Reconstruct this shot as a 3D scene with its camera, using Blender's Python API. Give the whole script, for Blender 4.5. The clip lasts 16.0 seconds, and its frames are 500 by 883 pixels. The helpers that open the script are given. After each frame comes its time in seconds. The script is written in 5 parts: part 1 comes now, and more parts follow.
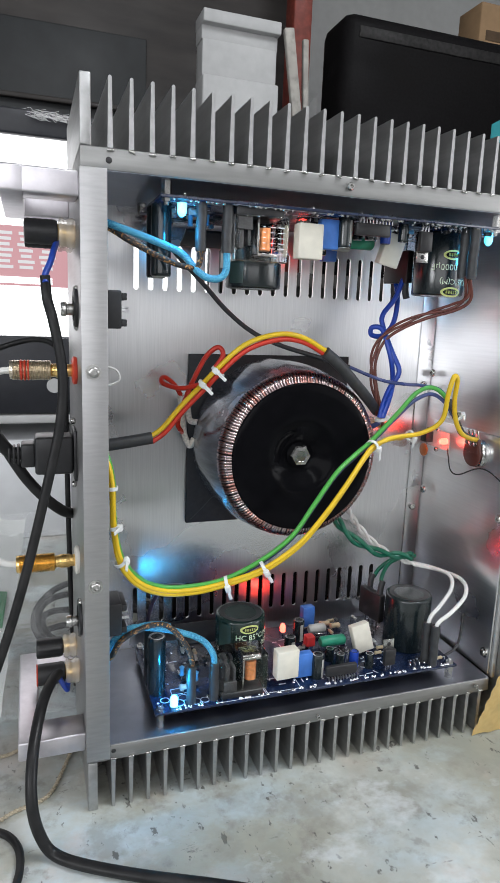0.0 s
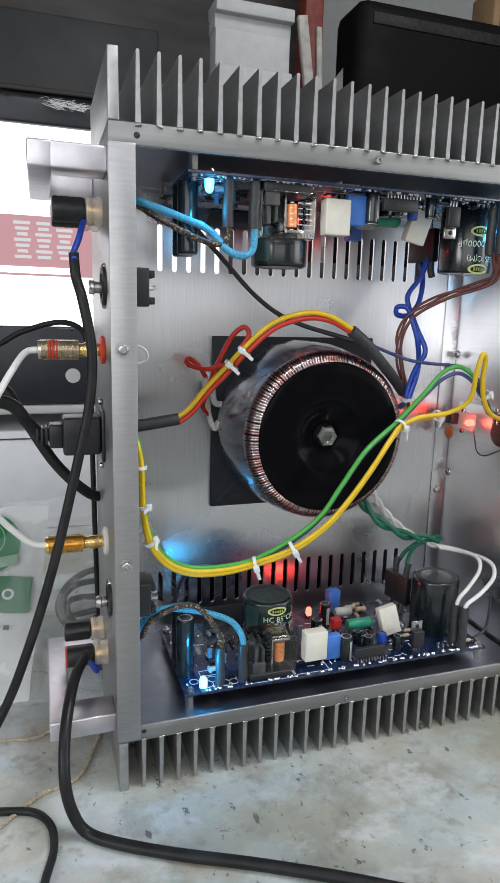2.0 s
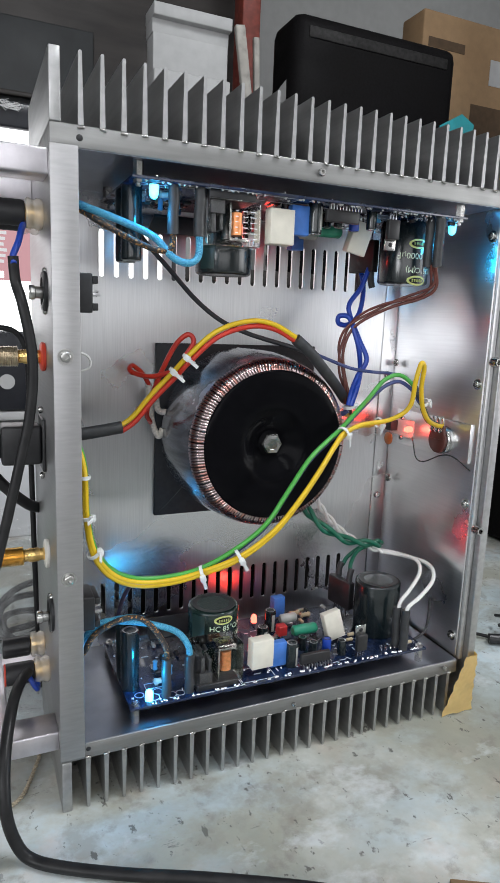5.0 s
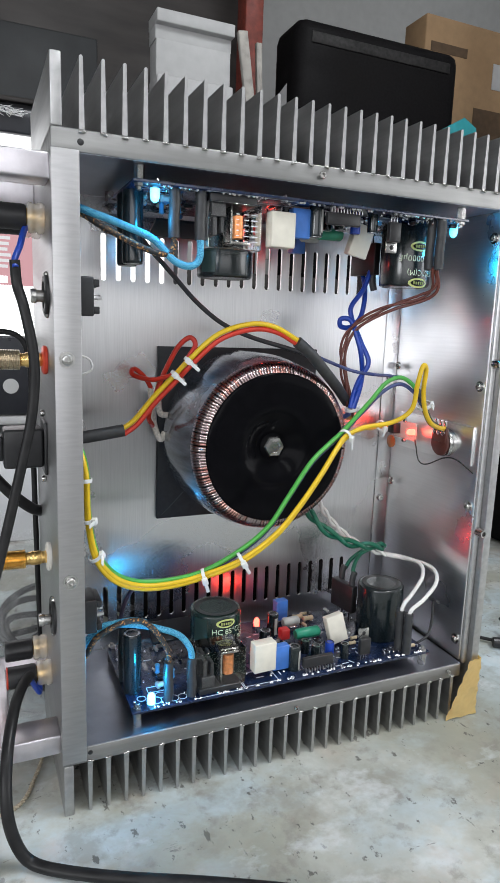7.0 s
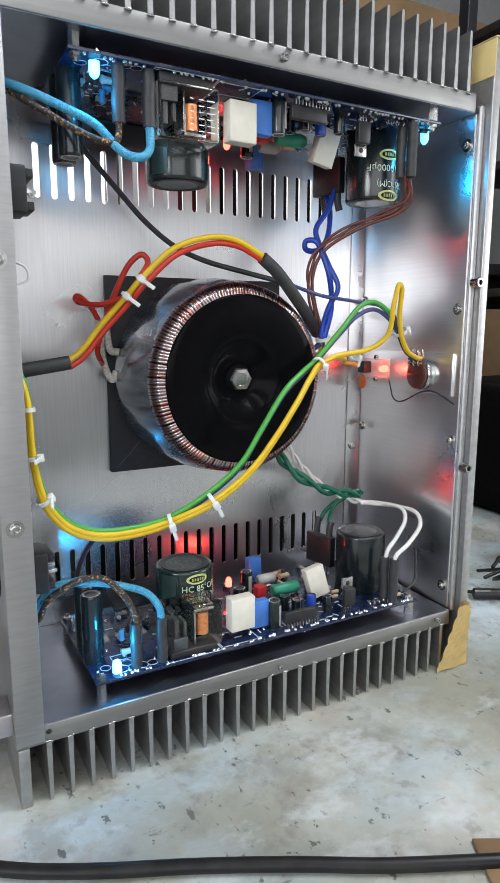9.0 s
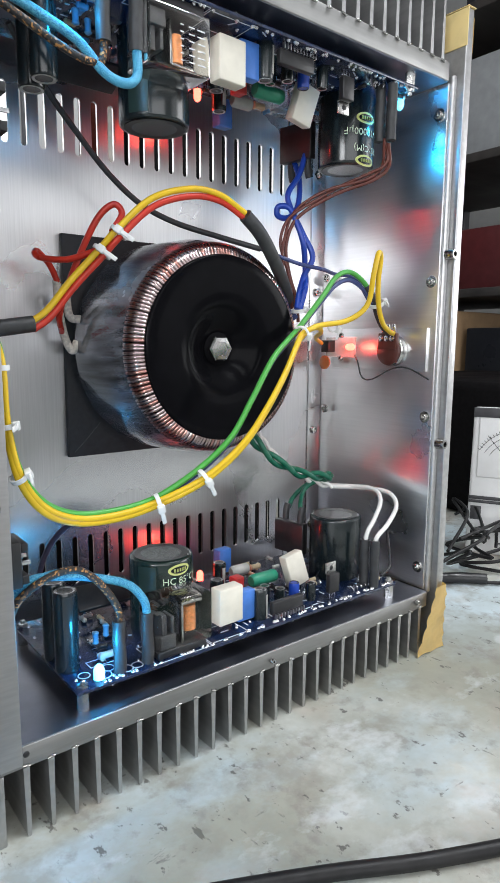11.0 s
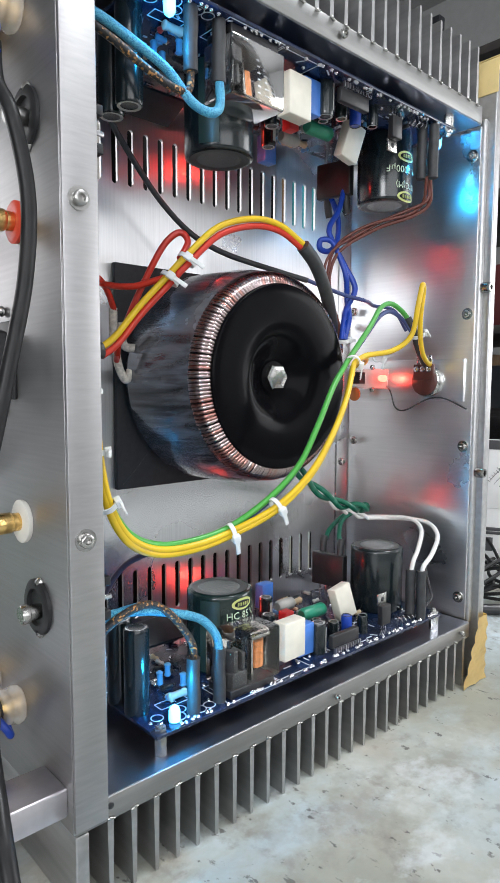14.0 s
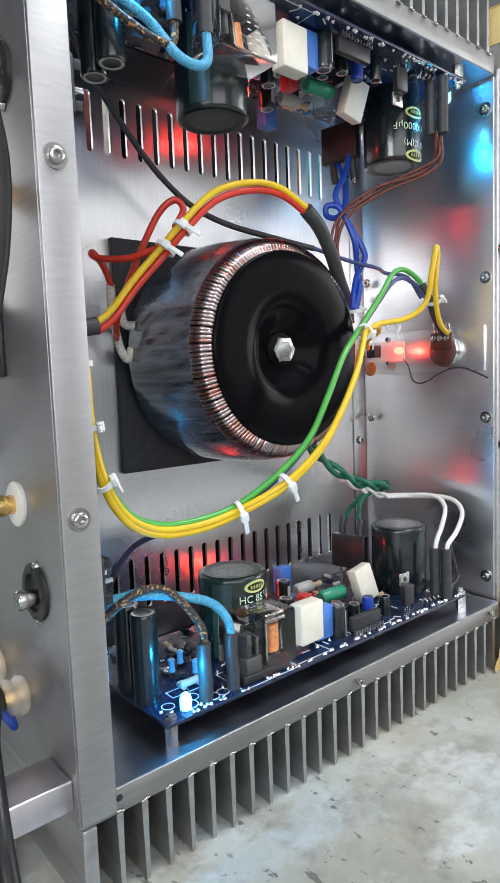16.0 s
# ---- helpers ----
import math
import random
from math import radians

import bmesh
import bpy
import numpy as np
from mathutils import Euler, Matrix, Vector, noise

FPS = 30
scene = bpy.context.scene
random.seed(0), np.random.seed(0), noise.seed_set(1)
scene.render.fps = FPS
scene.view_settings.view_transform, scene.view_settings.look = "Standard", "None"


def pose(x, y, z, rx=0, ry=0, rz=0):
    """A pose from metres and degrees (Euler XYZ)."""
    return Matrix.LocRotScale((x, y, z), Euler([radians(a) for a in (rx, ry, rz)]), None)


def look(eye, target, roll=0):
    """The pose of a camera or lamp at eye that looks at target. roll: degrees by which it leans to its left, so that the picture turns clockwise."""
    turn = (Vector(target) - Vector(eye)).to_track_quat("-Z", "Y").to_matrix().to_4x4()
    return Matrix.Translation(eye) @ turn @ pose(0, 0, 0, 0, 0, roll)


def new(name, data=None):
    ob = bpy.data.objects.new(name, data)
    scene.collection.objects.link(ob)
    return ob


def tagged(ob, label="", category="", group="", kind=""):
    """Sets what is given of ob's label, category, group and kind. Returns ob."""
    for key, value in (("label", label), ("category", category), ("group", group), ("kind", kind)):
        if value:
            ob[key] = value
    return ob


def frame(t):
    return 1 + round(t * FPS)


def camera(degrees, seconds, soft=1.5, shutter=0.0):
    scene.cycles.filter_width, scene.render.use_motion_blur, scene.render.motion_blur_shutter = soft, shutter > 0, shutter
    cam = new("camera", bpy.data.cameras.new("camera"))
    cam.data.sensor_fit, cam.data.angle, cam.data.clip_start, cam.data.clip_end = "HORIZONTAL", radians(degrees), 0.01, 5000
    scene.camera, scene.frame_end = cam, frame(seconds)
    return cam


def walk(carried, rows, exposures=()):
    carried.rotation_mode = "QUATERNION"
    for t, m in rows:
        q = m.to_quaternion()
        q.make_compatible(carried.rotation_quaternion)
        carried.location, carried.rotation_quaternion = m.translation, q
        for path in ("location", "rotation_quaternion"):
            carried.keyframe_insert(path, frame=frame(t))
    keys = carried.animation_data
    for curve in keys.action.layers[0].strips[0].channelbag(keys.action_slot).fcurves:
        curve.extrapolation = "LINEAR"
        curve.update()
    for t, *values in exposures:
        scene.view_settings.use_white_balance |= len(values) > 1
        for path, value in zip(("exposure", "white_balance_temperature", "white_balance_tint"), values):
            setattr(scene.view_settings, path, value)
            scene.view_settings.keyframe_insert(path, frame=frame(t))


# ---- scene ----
cam = camera(43.0, 16.0)
PATH = [
    (0, (-0.032, -0.397, 0.353), (0.615, 1.456, -0.029), 2.2),
    (0.5, (-0.041, -0.398, 0.347), (0.618, 1.451, -0.038), 2.2),
    (1, (-0.043, -0.399, 0.342), (0.638, 1.444, -0.03), 2.0),
    (1.5, (-0.046, -0.392, 0.34), (0.585, 1.466, -0.047), 1.8),
    (2, (-0.043, -0.393, 0.34), (0.572, 1.469, -0.053), 1.5),
    (2.5, (-0.037, -0.396, 0.339), (0.585, 1.465, -0.047), 0.9),
    (3, (-0.038, -0.396, 0.337), (0.59, 1.465, -0.042), 1.5),
    (3.5, (-0.041, -0.395, 0.342), (0.621, 1.455, -0.031), 2.0),
    (4, (-0.043, -0.397, 0.341), (0.73, 1.412, -0.022), 1.9),
    (4.2, (-0.045, -0.394, 0.342), (0.759, 1.4, -0.028), 2.1),
    (6.5, (-0.049, -0.387, 0.339), (0.736, 1.415, -0.025), 2.4),
    (7, (-0.046, -0.39, 0.34), (0.741, 1.414, -0.016), 2.0),
    (7.5, (-0.048, -0.39, 0.34), (0.739, 1.415, -0.008), 2.2),
    (8, (-0.047, -0.385, 0.327), (0.759, 1.416, -0.004), 0.9),
    (8.5, (-0.046, -0.359, 0.303), (0.824, 1.4, -0.082), 0.6),
    (9, (-0.041, -0.345, 0.284), (0.899, 1.384, -0.07), 0.1),
    (9.5, (-0.041, -0.335, 0.28), (0.945, 1.365, -0.087), 0.2),
    (9.7, (-0.046, -0.332, 0.277), (0.939, 1.367, -0.101), 0.9),
    (11.8, (-0.094, -0.247, 0.245), (1.234, 1.225, -0.021), -0.4),
    (12, (-0.101, -0.241, 0.246), (1.205, 1.256, 0.014), 0.2),
    (12.5, (-0.111, -0.242, 0.244), (1.26, 1.195, 0.002), -0.5),
    (13, (-0.114, -0.241, 0.242), (1.222, 1.231, 0.021), -0.5),
    (13.5, (-0.119, -0.241, 0.244), (1.217, 1.235, 0.054), 0.2),
    (14, (-0.12, -0.241, 0.243), (1.215, 1.237, 0.066), 0.2),
    (14.5, (-0.113, -0.24, 0.239), (1.188, 1.267, 0.055), -1.2),
    (15, (-0.105, -0.233, 0.234), (1.165, 1.295, 0.006), -1.6),
    (15.5, (-0.102, -0.235, 0.231), (1.134, 1.325, 0.032), -2.0),
    (16, (-0.101, -0.236, 0.231), (1.169, 1.296, 0.035), -2.2),
]
walk(cam, [(t, look(eye, target, roll)) for t, eye, target, roll in PATH],
     [(0, -0.12), (1, -0.22), (3, -0.27), (4.2, -0.24), (6.5, -0.10), (8, -0.08), (9.5, 0.0), (12, 0.16), (16, 0.20)])

# ---- world and large lights ----
world = bpy.data.worlds.new("workshop_air")
scene.world = world
world.use_nodes = True
world.node_tree.nodes["Background"].inputs[0].default_value = (0.55, 0.6, 0.68, 1)
world.node_tree.nodes["Background"].inputs[1].default_value = 0.05
TABLE = 0.009


def lamp(name, kind, loc, power, colour, size=0.1, size_y=None, target=None, radius=None):
    d = bpy.data.lights.new(name, kind)
    d.energy, d.color = power, colour
    if kind == "AREA":
        d.shape, d.size, d.size_y = "RECTANGLE", size, size_y or size
    elif radius:
        d.shadow_soft_size = radius
    ob = new(name, d)
    ob.matrix_world = look(loc, target) if target else pose(*loc)
    return ob


# unseen fill lights added behind the camera and at both sides, and two fluorescent tubes over the bench
lamp("front_fill_light", "AREA", (-0.90, -2.36, 0.85), 24, (0.952, 0.965, 0.99), 2.36, 1.26, (-0.90, 0.0, 0.85))
lamp("front_fill_right", "AREA", (1.86, -2.36, 0.85), 5, (0.952, 0.965, 0.99), 1.0, 1.26, (1.86, 0.0, 0.85))
lamp("side_fill_light", "AREA", (-2.36, -1.55, 0.85), 35, (0.94, 0.965, 1.0), 1.1, 0.9, (0.0, -1.55, 0.85))
lamp("side_fill_light", "AREA", (2.56, -1.45, 0.75), 27, (0.96, 0.97, 0.99), 1.5, 1.1, (0.0, -1.45, 0.75))
lamp("tube_light", "AREA", (0.80, -0.50, 1.75), 23, (0.94, 0.97, 1.0), 1.2, 0.16, (0.3, 0.0, 0.1))
lamp("tube_light", "AREA", (-0.5, -1.15, 1.45), 4, (0.94, 0.97, 1.0), 1.2, 0.16, (0.2, 0.1, 0.2))

# ---- materials ----


def mat(name, colour, rough=0.5, metal=0.0, spec=0.5, scale=60.0, vary=0.25, bump=0.0, stretch=(1, 1, 1), stain=0.0,
        stain_colour=(0.2, 0.17, 0.13), stain_scale=9.0, emit=None, power=0.0, transmission=0.0, alpha=1.0, coat=0.0, rough_vary=0.12, aniso=0.0):
    """A principled surface whose colour, roughness and relief vary at a fine and a coarse scale."""
    m = bpy.data.materials.new(name)
    m.use_nodes = True
    nt = m.node_tree
    b = nt.nodes["Principled BSDF"]
    b.inputs["Metallic"].default_value = metal
    b.inputs["Specular IOR Level"].default_value = spec
    b.inputs["Transmission Weight"].default_value = transmission
    b.inputs["Alpha"].default_value = alpha
    b.inputs["Coat Weight"].default_value = coat
    if aniso:
        b.inputs["Anisotropic"].default_value = aniso
        tan = nt.nodes.new("ShaderNodeTangent")
        tan.direction_type, tan.axis = "RADIAL", "Z"
        nt.links.new(tan.outputs[0], b.inputs["Tangent"])
    tc = nt.nodes.new("ShaderNodeTexCoord")
    mp = nt.nodes.new("ShaderNodeMapping")
    mp.inputs["Scale"].default_value = stretch
    nt.links.new(tc.outputs["Object"], mp.inputs["Vector"])
    fine = nt.nodes.new("ShaderNodeTexNoise")
    fine.inputs["Scale"].default_value, fine.inputs["Detail"].default_value = scale, 5
    nt.links.new(mp.outputs[0], fine.inputs["Vector"])
    coarse = nt.nodes.new("ShaderNodeTexNoise")
    coarse.inputs["Scale"].default_value, coarse.inputs["Detail"].default_value = stain_scale, 6
    nt.links.new(tc.outputs["Object"], coarse.inputs["Vector"])
    ramp = nt.nodes.new("ShaderNodeMapRange")
    ramp.inputs[1].default_value, ramp.inputs[2].default_value = 0.3, 0.7
    ramp.inputs[3].default_value, ramp.inputs[4].default_value = 1 - vary, 1 + vary * 0.6
    nt.links.new(fine.outputs["Fac"], ramp.inputs[0])
    mul = nt.nodes.new("ShaderNodeMix")
    mul.data_type, mul.blend_type = "RGBA", "MULTIPLY"
    mul.inputs[0].default_value = 1
    mul.inputs[6].default_value = (*colour, 1)
    nt.links.new(ramp.outputs[0], mul.inputs[7])
    st = nt.nodes.new("ShaderNodeMapRange")
    st.inputs[1].default_value, st.inputs[2].default_value = 0.5, 0.72
    st.inputs[3].default_value, st.inputs[4].default_value = 0, stain
    nt.links.new(coarse.outputs["Fac"], st.inputs[0])
    mx = nt.nodes.new("ShaderNodeMix")
    mx.data_type = "RGBA"
    nt.links.new(st.outputs[0], mx.inputs[0])
    nt.links.new(mul.outputs[2], mx.inputs[6])
    mx.inputs[7].default_value = (*stain_colour, 1)
    nt.links.new(mx.outputs[2], b.inputs["Base Color"])
    rr = nt.nodes.new("ShaderNodeMapRange")
    rr.inputs[1].default_value, rr.inputs[2].default_value = 0.3, 0.7
    rr.inputs[3].default_value, rr.inputs[4].default_value = max(0.02, rough - rough_vary), min(1, rough + rough_vary)
    nt.links.new(coarse.outputs["Fac"], rr.inputs[0])
    nt.links.new(rr.outputs[0], b.inputs["Roughness"])
    if bump:
        bp = nt.nodes.new("ShaderNodeBump")
        bp.inputs["Strength"].default_value, bp.inputs["Distance"].default_value = bump, 0.001
        nt.links.new(fine.outputs["Fac"], bp.inputs["Height"])
        nt.links.new(bp.outputs[0], b.inputs["Normal"])
    if emit:
        b.inputs["Emission Color"].default_value = (*emit, 1)
        b.inputs["Emission Strength"].default_value = power
    return m


M_PLATE = mat("brushed_sheet_v", (0.70, 0.70, 0.71), 0.29, 1.0, rough_vary=0.05, scale=110, vary=0.07, bump=0.05, stretch=(9, 1, 0.25), stain=0.10, stain_colour=(0.4, 0.4, 0.4), aniso=0.75)
M_PANEL = mat("brushed_panel", (0.82, 0.82, 0.83), 0.24, 1.0, rough_vary=0.04, scale=80, vary=0.12, bump=0.10, stretch=(1, 0.25, 8), stain=0.10, stain_colour=(0.42, 0.42, 0.43))
# light and shade in the colour: one brushed sheet, bright inside, dark at rear
M_INNER = mat("inner_sheet_lit", (0.93, 0.93, 0.94), 0.32, 1.0, rough_vary=0.08, scale=80, vary=0.04, bump=0.02, stretch=(1, 0.25, 8), stain=0.10, stain_colour=(0.55, 0.55, 0.56), stain_scale=14)
M_REAR = mat("rear_sheet_shaded", (0.46, 0.455, 0.46), 0.44, 1.0, rough_vary=0.05, scale=80, vary=0.07, bump=0.04, stretch=(1, 0.25, 8), stain=0.2, stain_colour=(0.36, 0.36, 0.37), stain_scale=12)
M_EDGE = mat("milled_edge", (0.54, 0.54, 0.54), 0.42, 1.0, rough_vary=0.03, scale=220, vary=0.12, bump=0.12, stain=0.06, stain_colour=(0.50, 0.49, 0.47), stain_scale=40)
M_SINK = mat("extruded_aluminium", (0.48, 0.48, 0.48), 0.46, 1.0, rough_vary=0.03, scale=160, vary=0.16, bump=0.15, stretch=(1, 0.08, 1), stain=0.08, stain_colour=(0.45, 0.45, 0.45), stain_scale=50)
# same extrusion as the fins, darkened in colour to tone down light on the slab
M_SAWN_DARK = mat("sawn_aluminium_darkened", (0.33, 0.33, 0.325), 0.50, 1.0, rough_vary=0.05, scale=160, vary=0.18, bump=0.2, stretch=(0.1, 1, 1), stain=0.15, stain_colour=(0.33, 0.33, 0.33), stain_scale=50)
M_FACE = mat("polished_mounting_face", (0.38, 0.40, 0.46), 0.34, 1.0, scale=60, vary=0.1, stain=0.35, stain_colour=(0.50, 0.51, 0.53), stain_scale=40, rough_vary=0.06)
M_HANDLE = mat("satin_handle", (0.72, 0.69, 0.73), 0.38, 1.0, rough_vary=0.03, scale=150, vary=0.08, bump=0.08)
M_STEEL = mat("screw_steel", (0.52, 0.515, 0.50), 0.22, 1.0, scale=300, vary=0.2)
M_GOLD = mat("gold_plating", (0.86, 0.58, 0.22), 0.25, 1.0, scale=300, vary=0.18)
M_KNURL = mat("nickel_gold", (0.68, 0.60, 0.48), 0.3, 1.0, scale=300, vary=0.2)
M_BLACK = mat("black_plastic", (0.018, 0.018, 0.02), 0.38, scale=200, vary=0.3, bump=0.05)
M_RUBBER = mat("black_rubber_cable", (0.013, 0.013, 0.014), 0.42, spec=0.28, scale=120, vary=0.35, bump=0.06, stain=0.15, stain_colour=(0.08, 0.075, 0.07), stain_scale=40)
M_PAD = mat("neoprene_pad", (0.014, 0.014, 0.016), 0.62, scale=260, vary=0.4, bump=0.2, stain=0.2, stain_colour=(0.035, 0.033, 0.03))
M_SHRINK = mat("shrink_tube", (0.035, 0.037, 0.04), 0.5, scale=180, vary=0.3, bump=0.15)
M_DISC = mat("moulded_black_dish", (0.004, 0.004, 0.005), 0.16, scale=120, vary=0.2, spec=0.05, rough_vary=0.03)
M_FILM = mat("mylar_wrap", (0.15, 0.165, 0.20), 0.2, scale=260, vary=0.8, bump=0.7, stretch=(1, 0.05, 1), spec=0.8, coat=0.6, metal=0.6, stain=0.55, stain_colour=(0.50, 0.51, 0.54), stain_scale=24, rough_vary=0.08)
M_COPPER = mat("enamelled_copper", (0.44, 0.23, 0.20), 0.22, 1.0, scale=300, vary=0.35, coat=0.7)
M_SILVER = mat("film_over_winding", (0.44, 0.35, 0.35), 0.18, 1.0, scale=300, vary=0.3, coat=0.7)
M_PCB = mat("solder_mask", (0.006, 0.016, 0.050), 0.22, scale=150, vary=0.4, spec=0.7, stain=0.12, stain_colour=(0.03, 0.04, 0.08), stain_scale=60)
M_SILK = mat("silkscreen_ink", (0.62, 0.66, 0.72), 0.6, scale=500, vary=0.2)
M_SOLDER = mat("solder", (0.70, 0.70, 0.72), 0.2, 1.0, scale=400, vary=0.2)
M_CAP = mat("dark_sleeve", (0.008, 0.014, 0.016), 0.2, scale=60, vary=0.2, spec=0.7, rough_vary=0.05)
M_CAPG = mat("green_sleeve", (0.007, 0.022, 0.019), 0.2, scale=60, vary=0.2, spec=0.7, rough_vary=0.05)
M_CAPSTRIPE = mat("sleeve_stripe", (0.03, 0.05, 0.04), 0.3, scale=60, vary=0.2)
M_CAPTOP = mat("can_top", (0.014, 0.016, 0.017), 0.35, 0.0, scale=150, vary=0.2)
M_ALUTOP = mat("bare_can_top", (0.62, 0.63, 0.64), 0.28, 1.0, scale=150, vary=0.15)
M_PRINT = mat("pale_print", (0.62, 0.72, 0.55), 0.5, scale=400, vary=0.15)
M_LOGO = mat("yellow_badge", (0.62, 0.66, 0.24), 0.5, scale=400, vary=0.15)
M_CERAM = mat("cream_box", (0.72, 0.69, 0.60), 0.5, scale=120, vary=0.08, bump=0.05)
M_BLUE = mat("blue_film_box", (0.06, 0.20, 0.62), 0.38, scale=120, vary=0.15)
M_GREEN = mat("green_lacquer", (0.02, 0.25, 0.15), 0.35, scale=120, vary=0.2)
M_REDB = mat("red_box", (0.50, 0.03, 0.03), 0.4, scale=120, vary=0.2)
M_RESG = mat("grey_resistor", (0.42, 0.42, 0.40), 0.45, scale=120, vary=0.2)
M_RESB = mat("blue_resistor", (0.10, 0.32, 0.55), 0.4, scale=120, vary=0.2)
M_TAN = mat("tan_resistor", (0.55, 0.44, 0.28), 0.45, scale=120, vary=0.2)
M_BROWN = mat("phenolic_brown", (0.085, 0.026, 0.02), 0.4, scale=120, vary=0.25)
M_ORANGE = mat("disc_ceramic", (0.42, 0.16, 0.05), 0.4, scale=120, vary=0.2)
M_COIL = mat("coil_winding", (0.75, 0.30, 0.12), 0.35, 0.6, scale=400, vary=0.3)
M_CLEAR = mat("clear_cover", (0.88, 0.86, 0.82), 0.06, transmission=1.0, scale=60, vary=0.05, rough_vary=0.03)
M_CLEAR.node_tree.nodes["Principled BSDF"].inputs["IOR"].default_value = 1.28
M_YEL = mat("yellow_pvc", (0.72, 0.48, 0.015), 0.33, scale=90, vary=0.10, bump=0.04)
M_RED = mat("red_pvc", (0.56, 0.035, 0.018), 0.33, scale=90, vary=0.12, bump=0.04)
M_GRN = mat("green_pvc", (0.07, 0.36, 0.06), 0.33, scale=90, vary=0.12)
M_DKGRN = mat("dark_green_pvc", (0.008, 0.13, 0.075), 0.3, scale=90, vary=0.12)
M_BLU = mat("blue_pvc", (0.012, 0.055, 0.38), 0.3, scale=90, vary=0.15)
M_SLATE = mat("slate_blue_pvc", (0.05, 0.07, 0.20), 0.35, scale=90, vary=0.15)
M_BRN = mat("brown_pvc", (0.13, 0.035, 0.025), 0.35, scale=90, vary=0.15)
M_WHT = mat("white_pvc", (0.78, 0.78, 0.76), 0.35, scale=90, vary=0.08)
M_PUR = mat("dark_violet_pvc", (0.055, 0.045, 0.075), 0.35, scale=90, vary=0.15)
M_TIE = mat("nylon_tie", (0.74, 0.76, 0.76), 0.45, scale=120, vary=0.08)
M_TUBEW = mat("braided_sleeve_cream", (0.66, 0.60, 0.52), 0.7, scale=500, vary=0.35, bump=0.3)
M_WASHER = mat("white_washer", (0.78, 0.76, 0.70), 0.4, scale=120, vary=0.08)
M_REDW = mat("red_washer", (0.62, 0.06, 0.03), 0.35, scale=120, vary=0.1)
M_AMBER = mat("clear_acrylic", (0.90, 0.84, 0.74), 0.08, spec=0.9, alpha=0.38, scale=120, vary=0.1)
M_TAPE = mat("masking_tape", (0.85, 0.66, 0.30), 0.5, scale=60, vary=0.12, bump=0.25, stain=0.2, stain_colour=(0.5, 0.33, 0.08), stain_scale=60)
M_MONB = mat("monitor_black", (0.020, 0.021, 0.026), 0.35, scale=90, vary=0.15, stain=0.25, stain_colour=(0.05, 0.05, 0.055), stain_scale=14)
M_BAG = mat("clear_polybag", (0.82, 0.84, 0.85), 0.12, transmission=0.0, alpha=0.13, scale=60, vary=0.2, bump=0.4, spec=0.8)
M_BAGW = mat("printed_pouch_white", (0.84, 0.86, 0.85), 0.4, scale=40, vary=0.08, bump=0.1)
M_BAGG = mat("printed_pouch_green", (0.02, 0.21, 0.075), 0.35, scale=40, vary=0.12)
M_BAGL = mat("printed_pouch_light_green", (0.30, 0.52, 0.36), 0.35, scale=40, vary=0.12)
M_BAGB = mat("printed_pouch_blue", (0.03, 0.26, 0.62), 0.35, scale=40, vary=0.12)
M_WALL = mat("painted_wall", (0.50, 0.505, 0.50), 0.8, scale=30, vary=0.06, bump=0.1, stain=0.25, stain_colour=(0.33, 0.33, 0.33), stain_scale=2.5)
M_DARKWOOD = mat("dark_board", (0.035, 0.030, 0.028), 0.65, scale=25, vary=0.5, bump=0.15, stretch=(0.2, 1, 1), stain=0.4, stain_colour=(0.07, 0.06, 0.055), stain_scale=5)
M_CASE = mat("black_vinyl", (0.005, 0.0045, 0.005), 0.65, spec=0.08, scale=180, vary=0.4, bump=0.3, stain=0.25, stain_colour=(0.012, 0.011, 0.010), stain_scale=14)
M_CARD = mat("cardboard", (0.30, 0.19, 0.10), 0.8, scale=40, vary=0.12, bump=0.1, stain=0.35, stain_colour=(0.2, 0.12, 0.065), stain_scale=5)
M_CARDDK = mat("cardboard_print", (0.09, 0.055, 0.03), 0.8, scale=60, vary=0.2)
M_WBOX = mat("white_carton", (0.40, 0.40, 0.40), 0.6, scale=40, vary=0.08, stain=0.2, stain_colour=(0.45, 0.45, 0.45), stain_scale=5)
M_RUST = mat("red_oxide_post", (0.20, 0.035, 0.022), 0.6, scale=60, vary=0.4, bump=0.2, stain=0.4, stain_colour=(0.08, 0.03, 0.02), stain_scale=14)
M_STICK = mat("weathered_strip", (0.36, 0.34, 0.31), 0.7, scale=50, vary=0.4, bump=0.2, stain=0.5, stain_colour=(0.1, 0.09, 0.08), stain_scale=25)
M_TEAL = mat("teal_sheet", (0.02, 0.24, 0.27), 0.5, scale=40, vary=0.15)
M_METER = mat("meter_white", (0.74, 0.74, 0.74), 0.4, scale=60, vary=0.06, stain=0.15, stain_colour=(0.5, 0.48, 0.45), stain_scale=20)
M_MARK = mat("meter_marks", (0.05, 0.05, 0.055), 0.5, scale=100, vary=0.2)
M_STRING = mat("cotton_string", (0.50, 0.43, 0.32), 0.9, scale=700, vary=0.4, bump=0.4)
M_FLUFF = mat("white_fluff", (0.7, 0.7, 0.7), 0.9, scale=100, vary=0.2)
M_FLOOR = mat("workshop_floor", (0.22, 0.21, 0.20), 0.8, scale=20, vary=0.2)
M_CEIL = mat("workshop_ceiling", (0.40, 0.40, 0.40), 0.8, scale=20, vary=0.1)


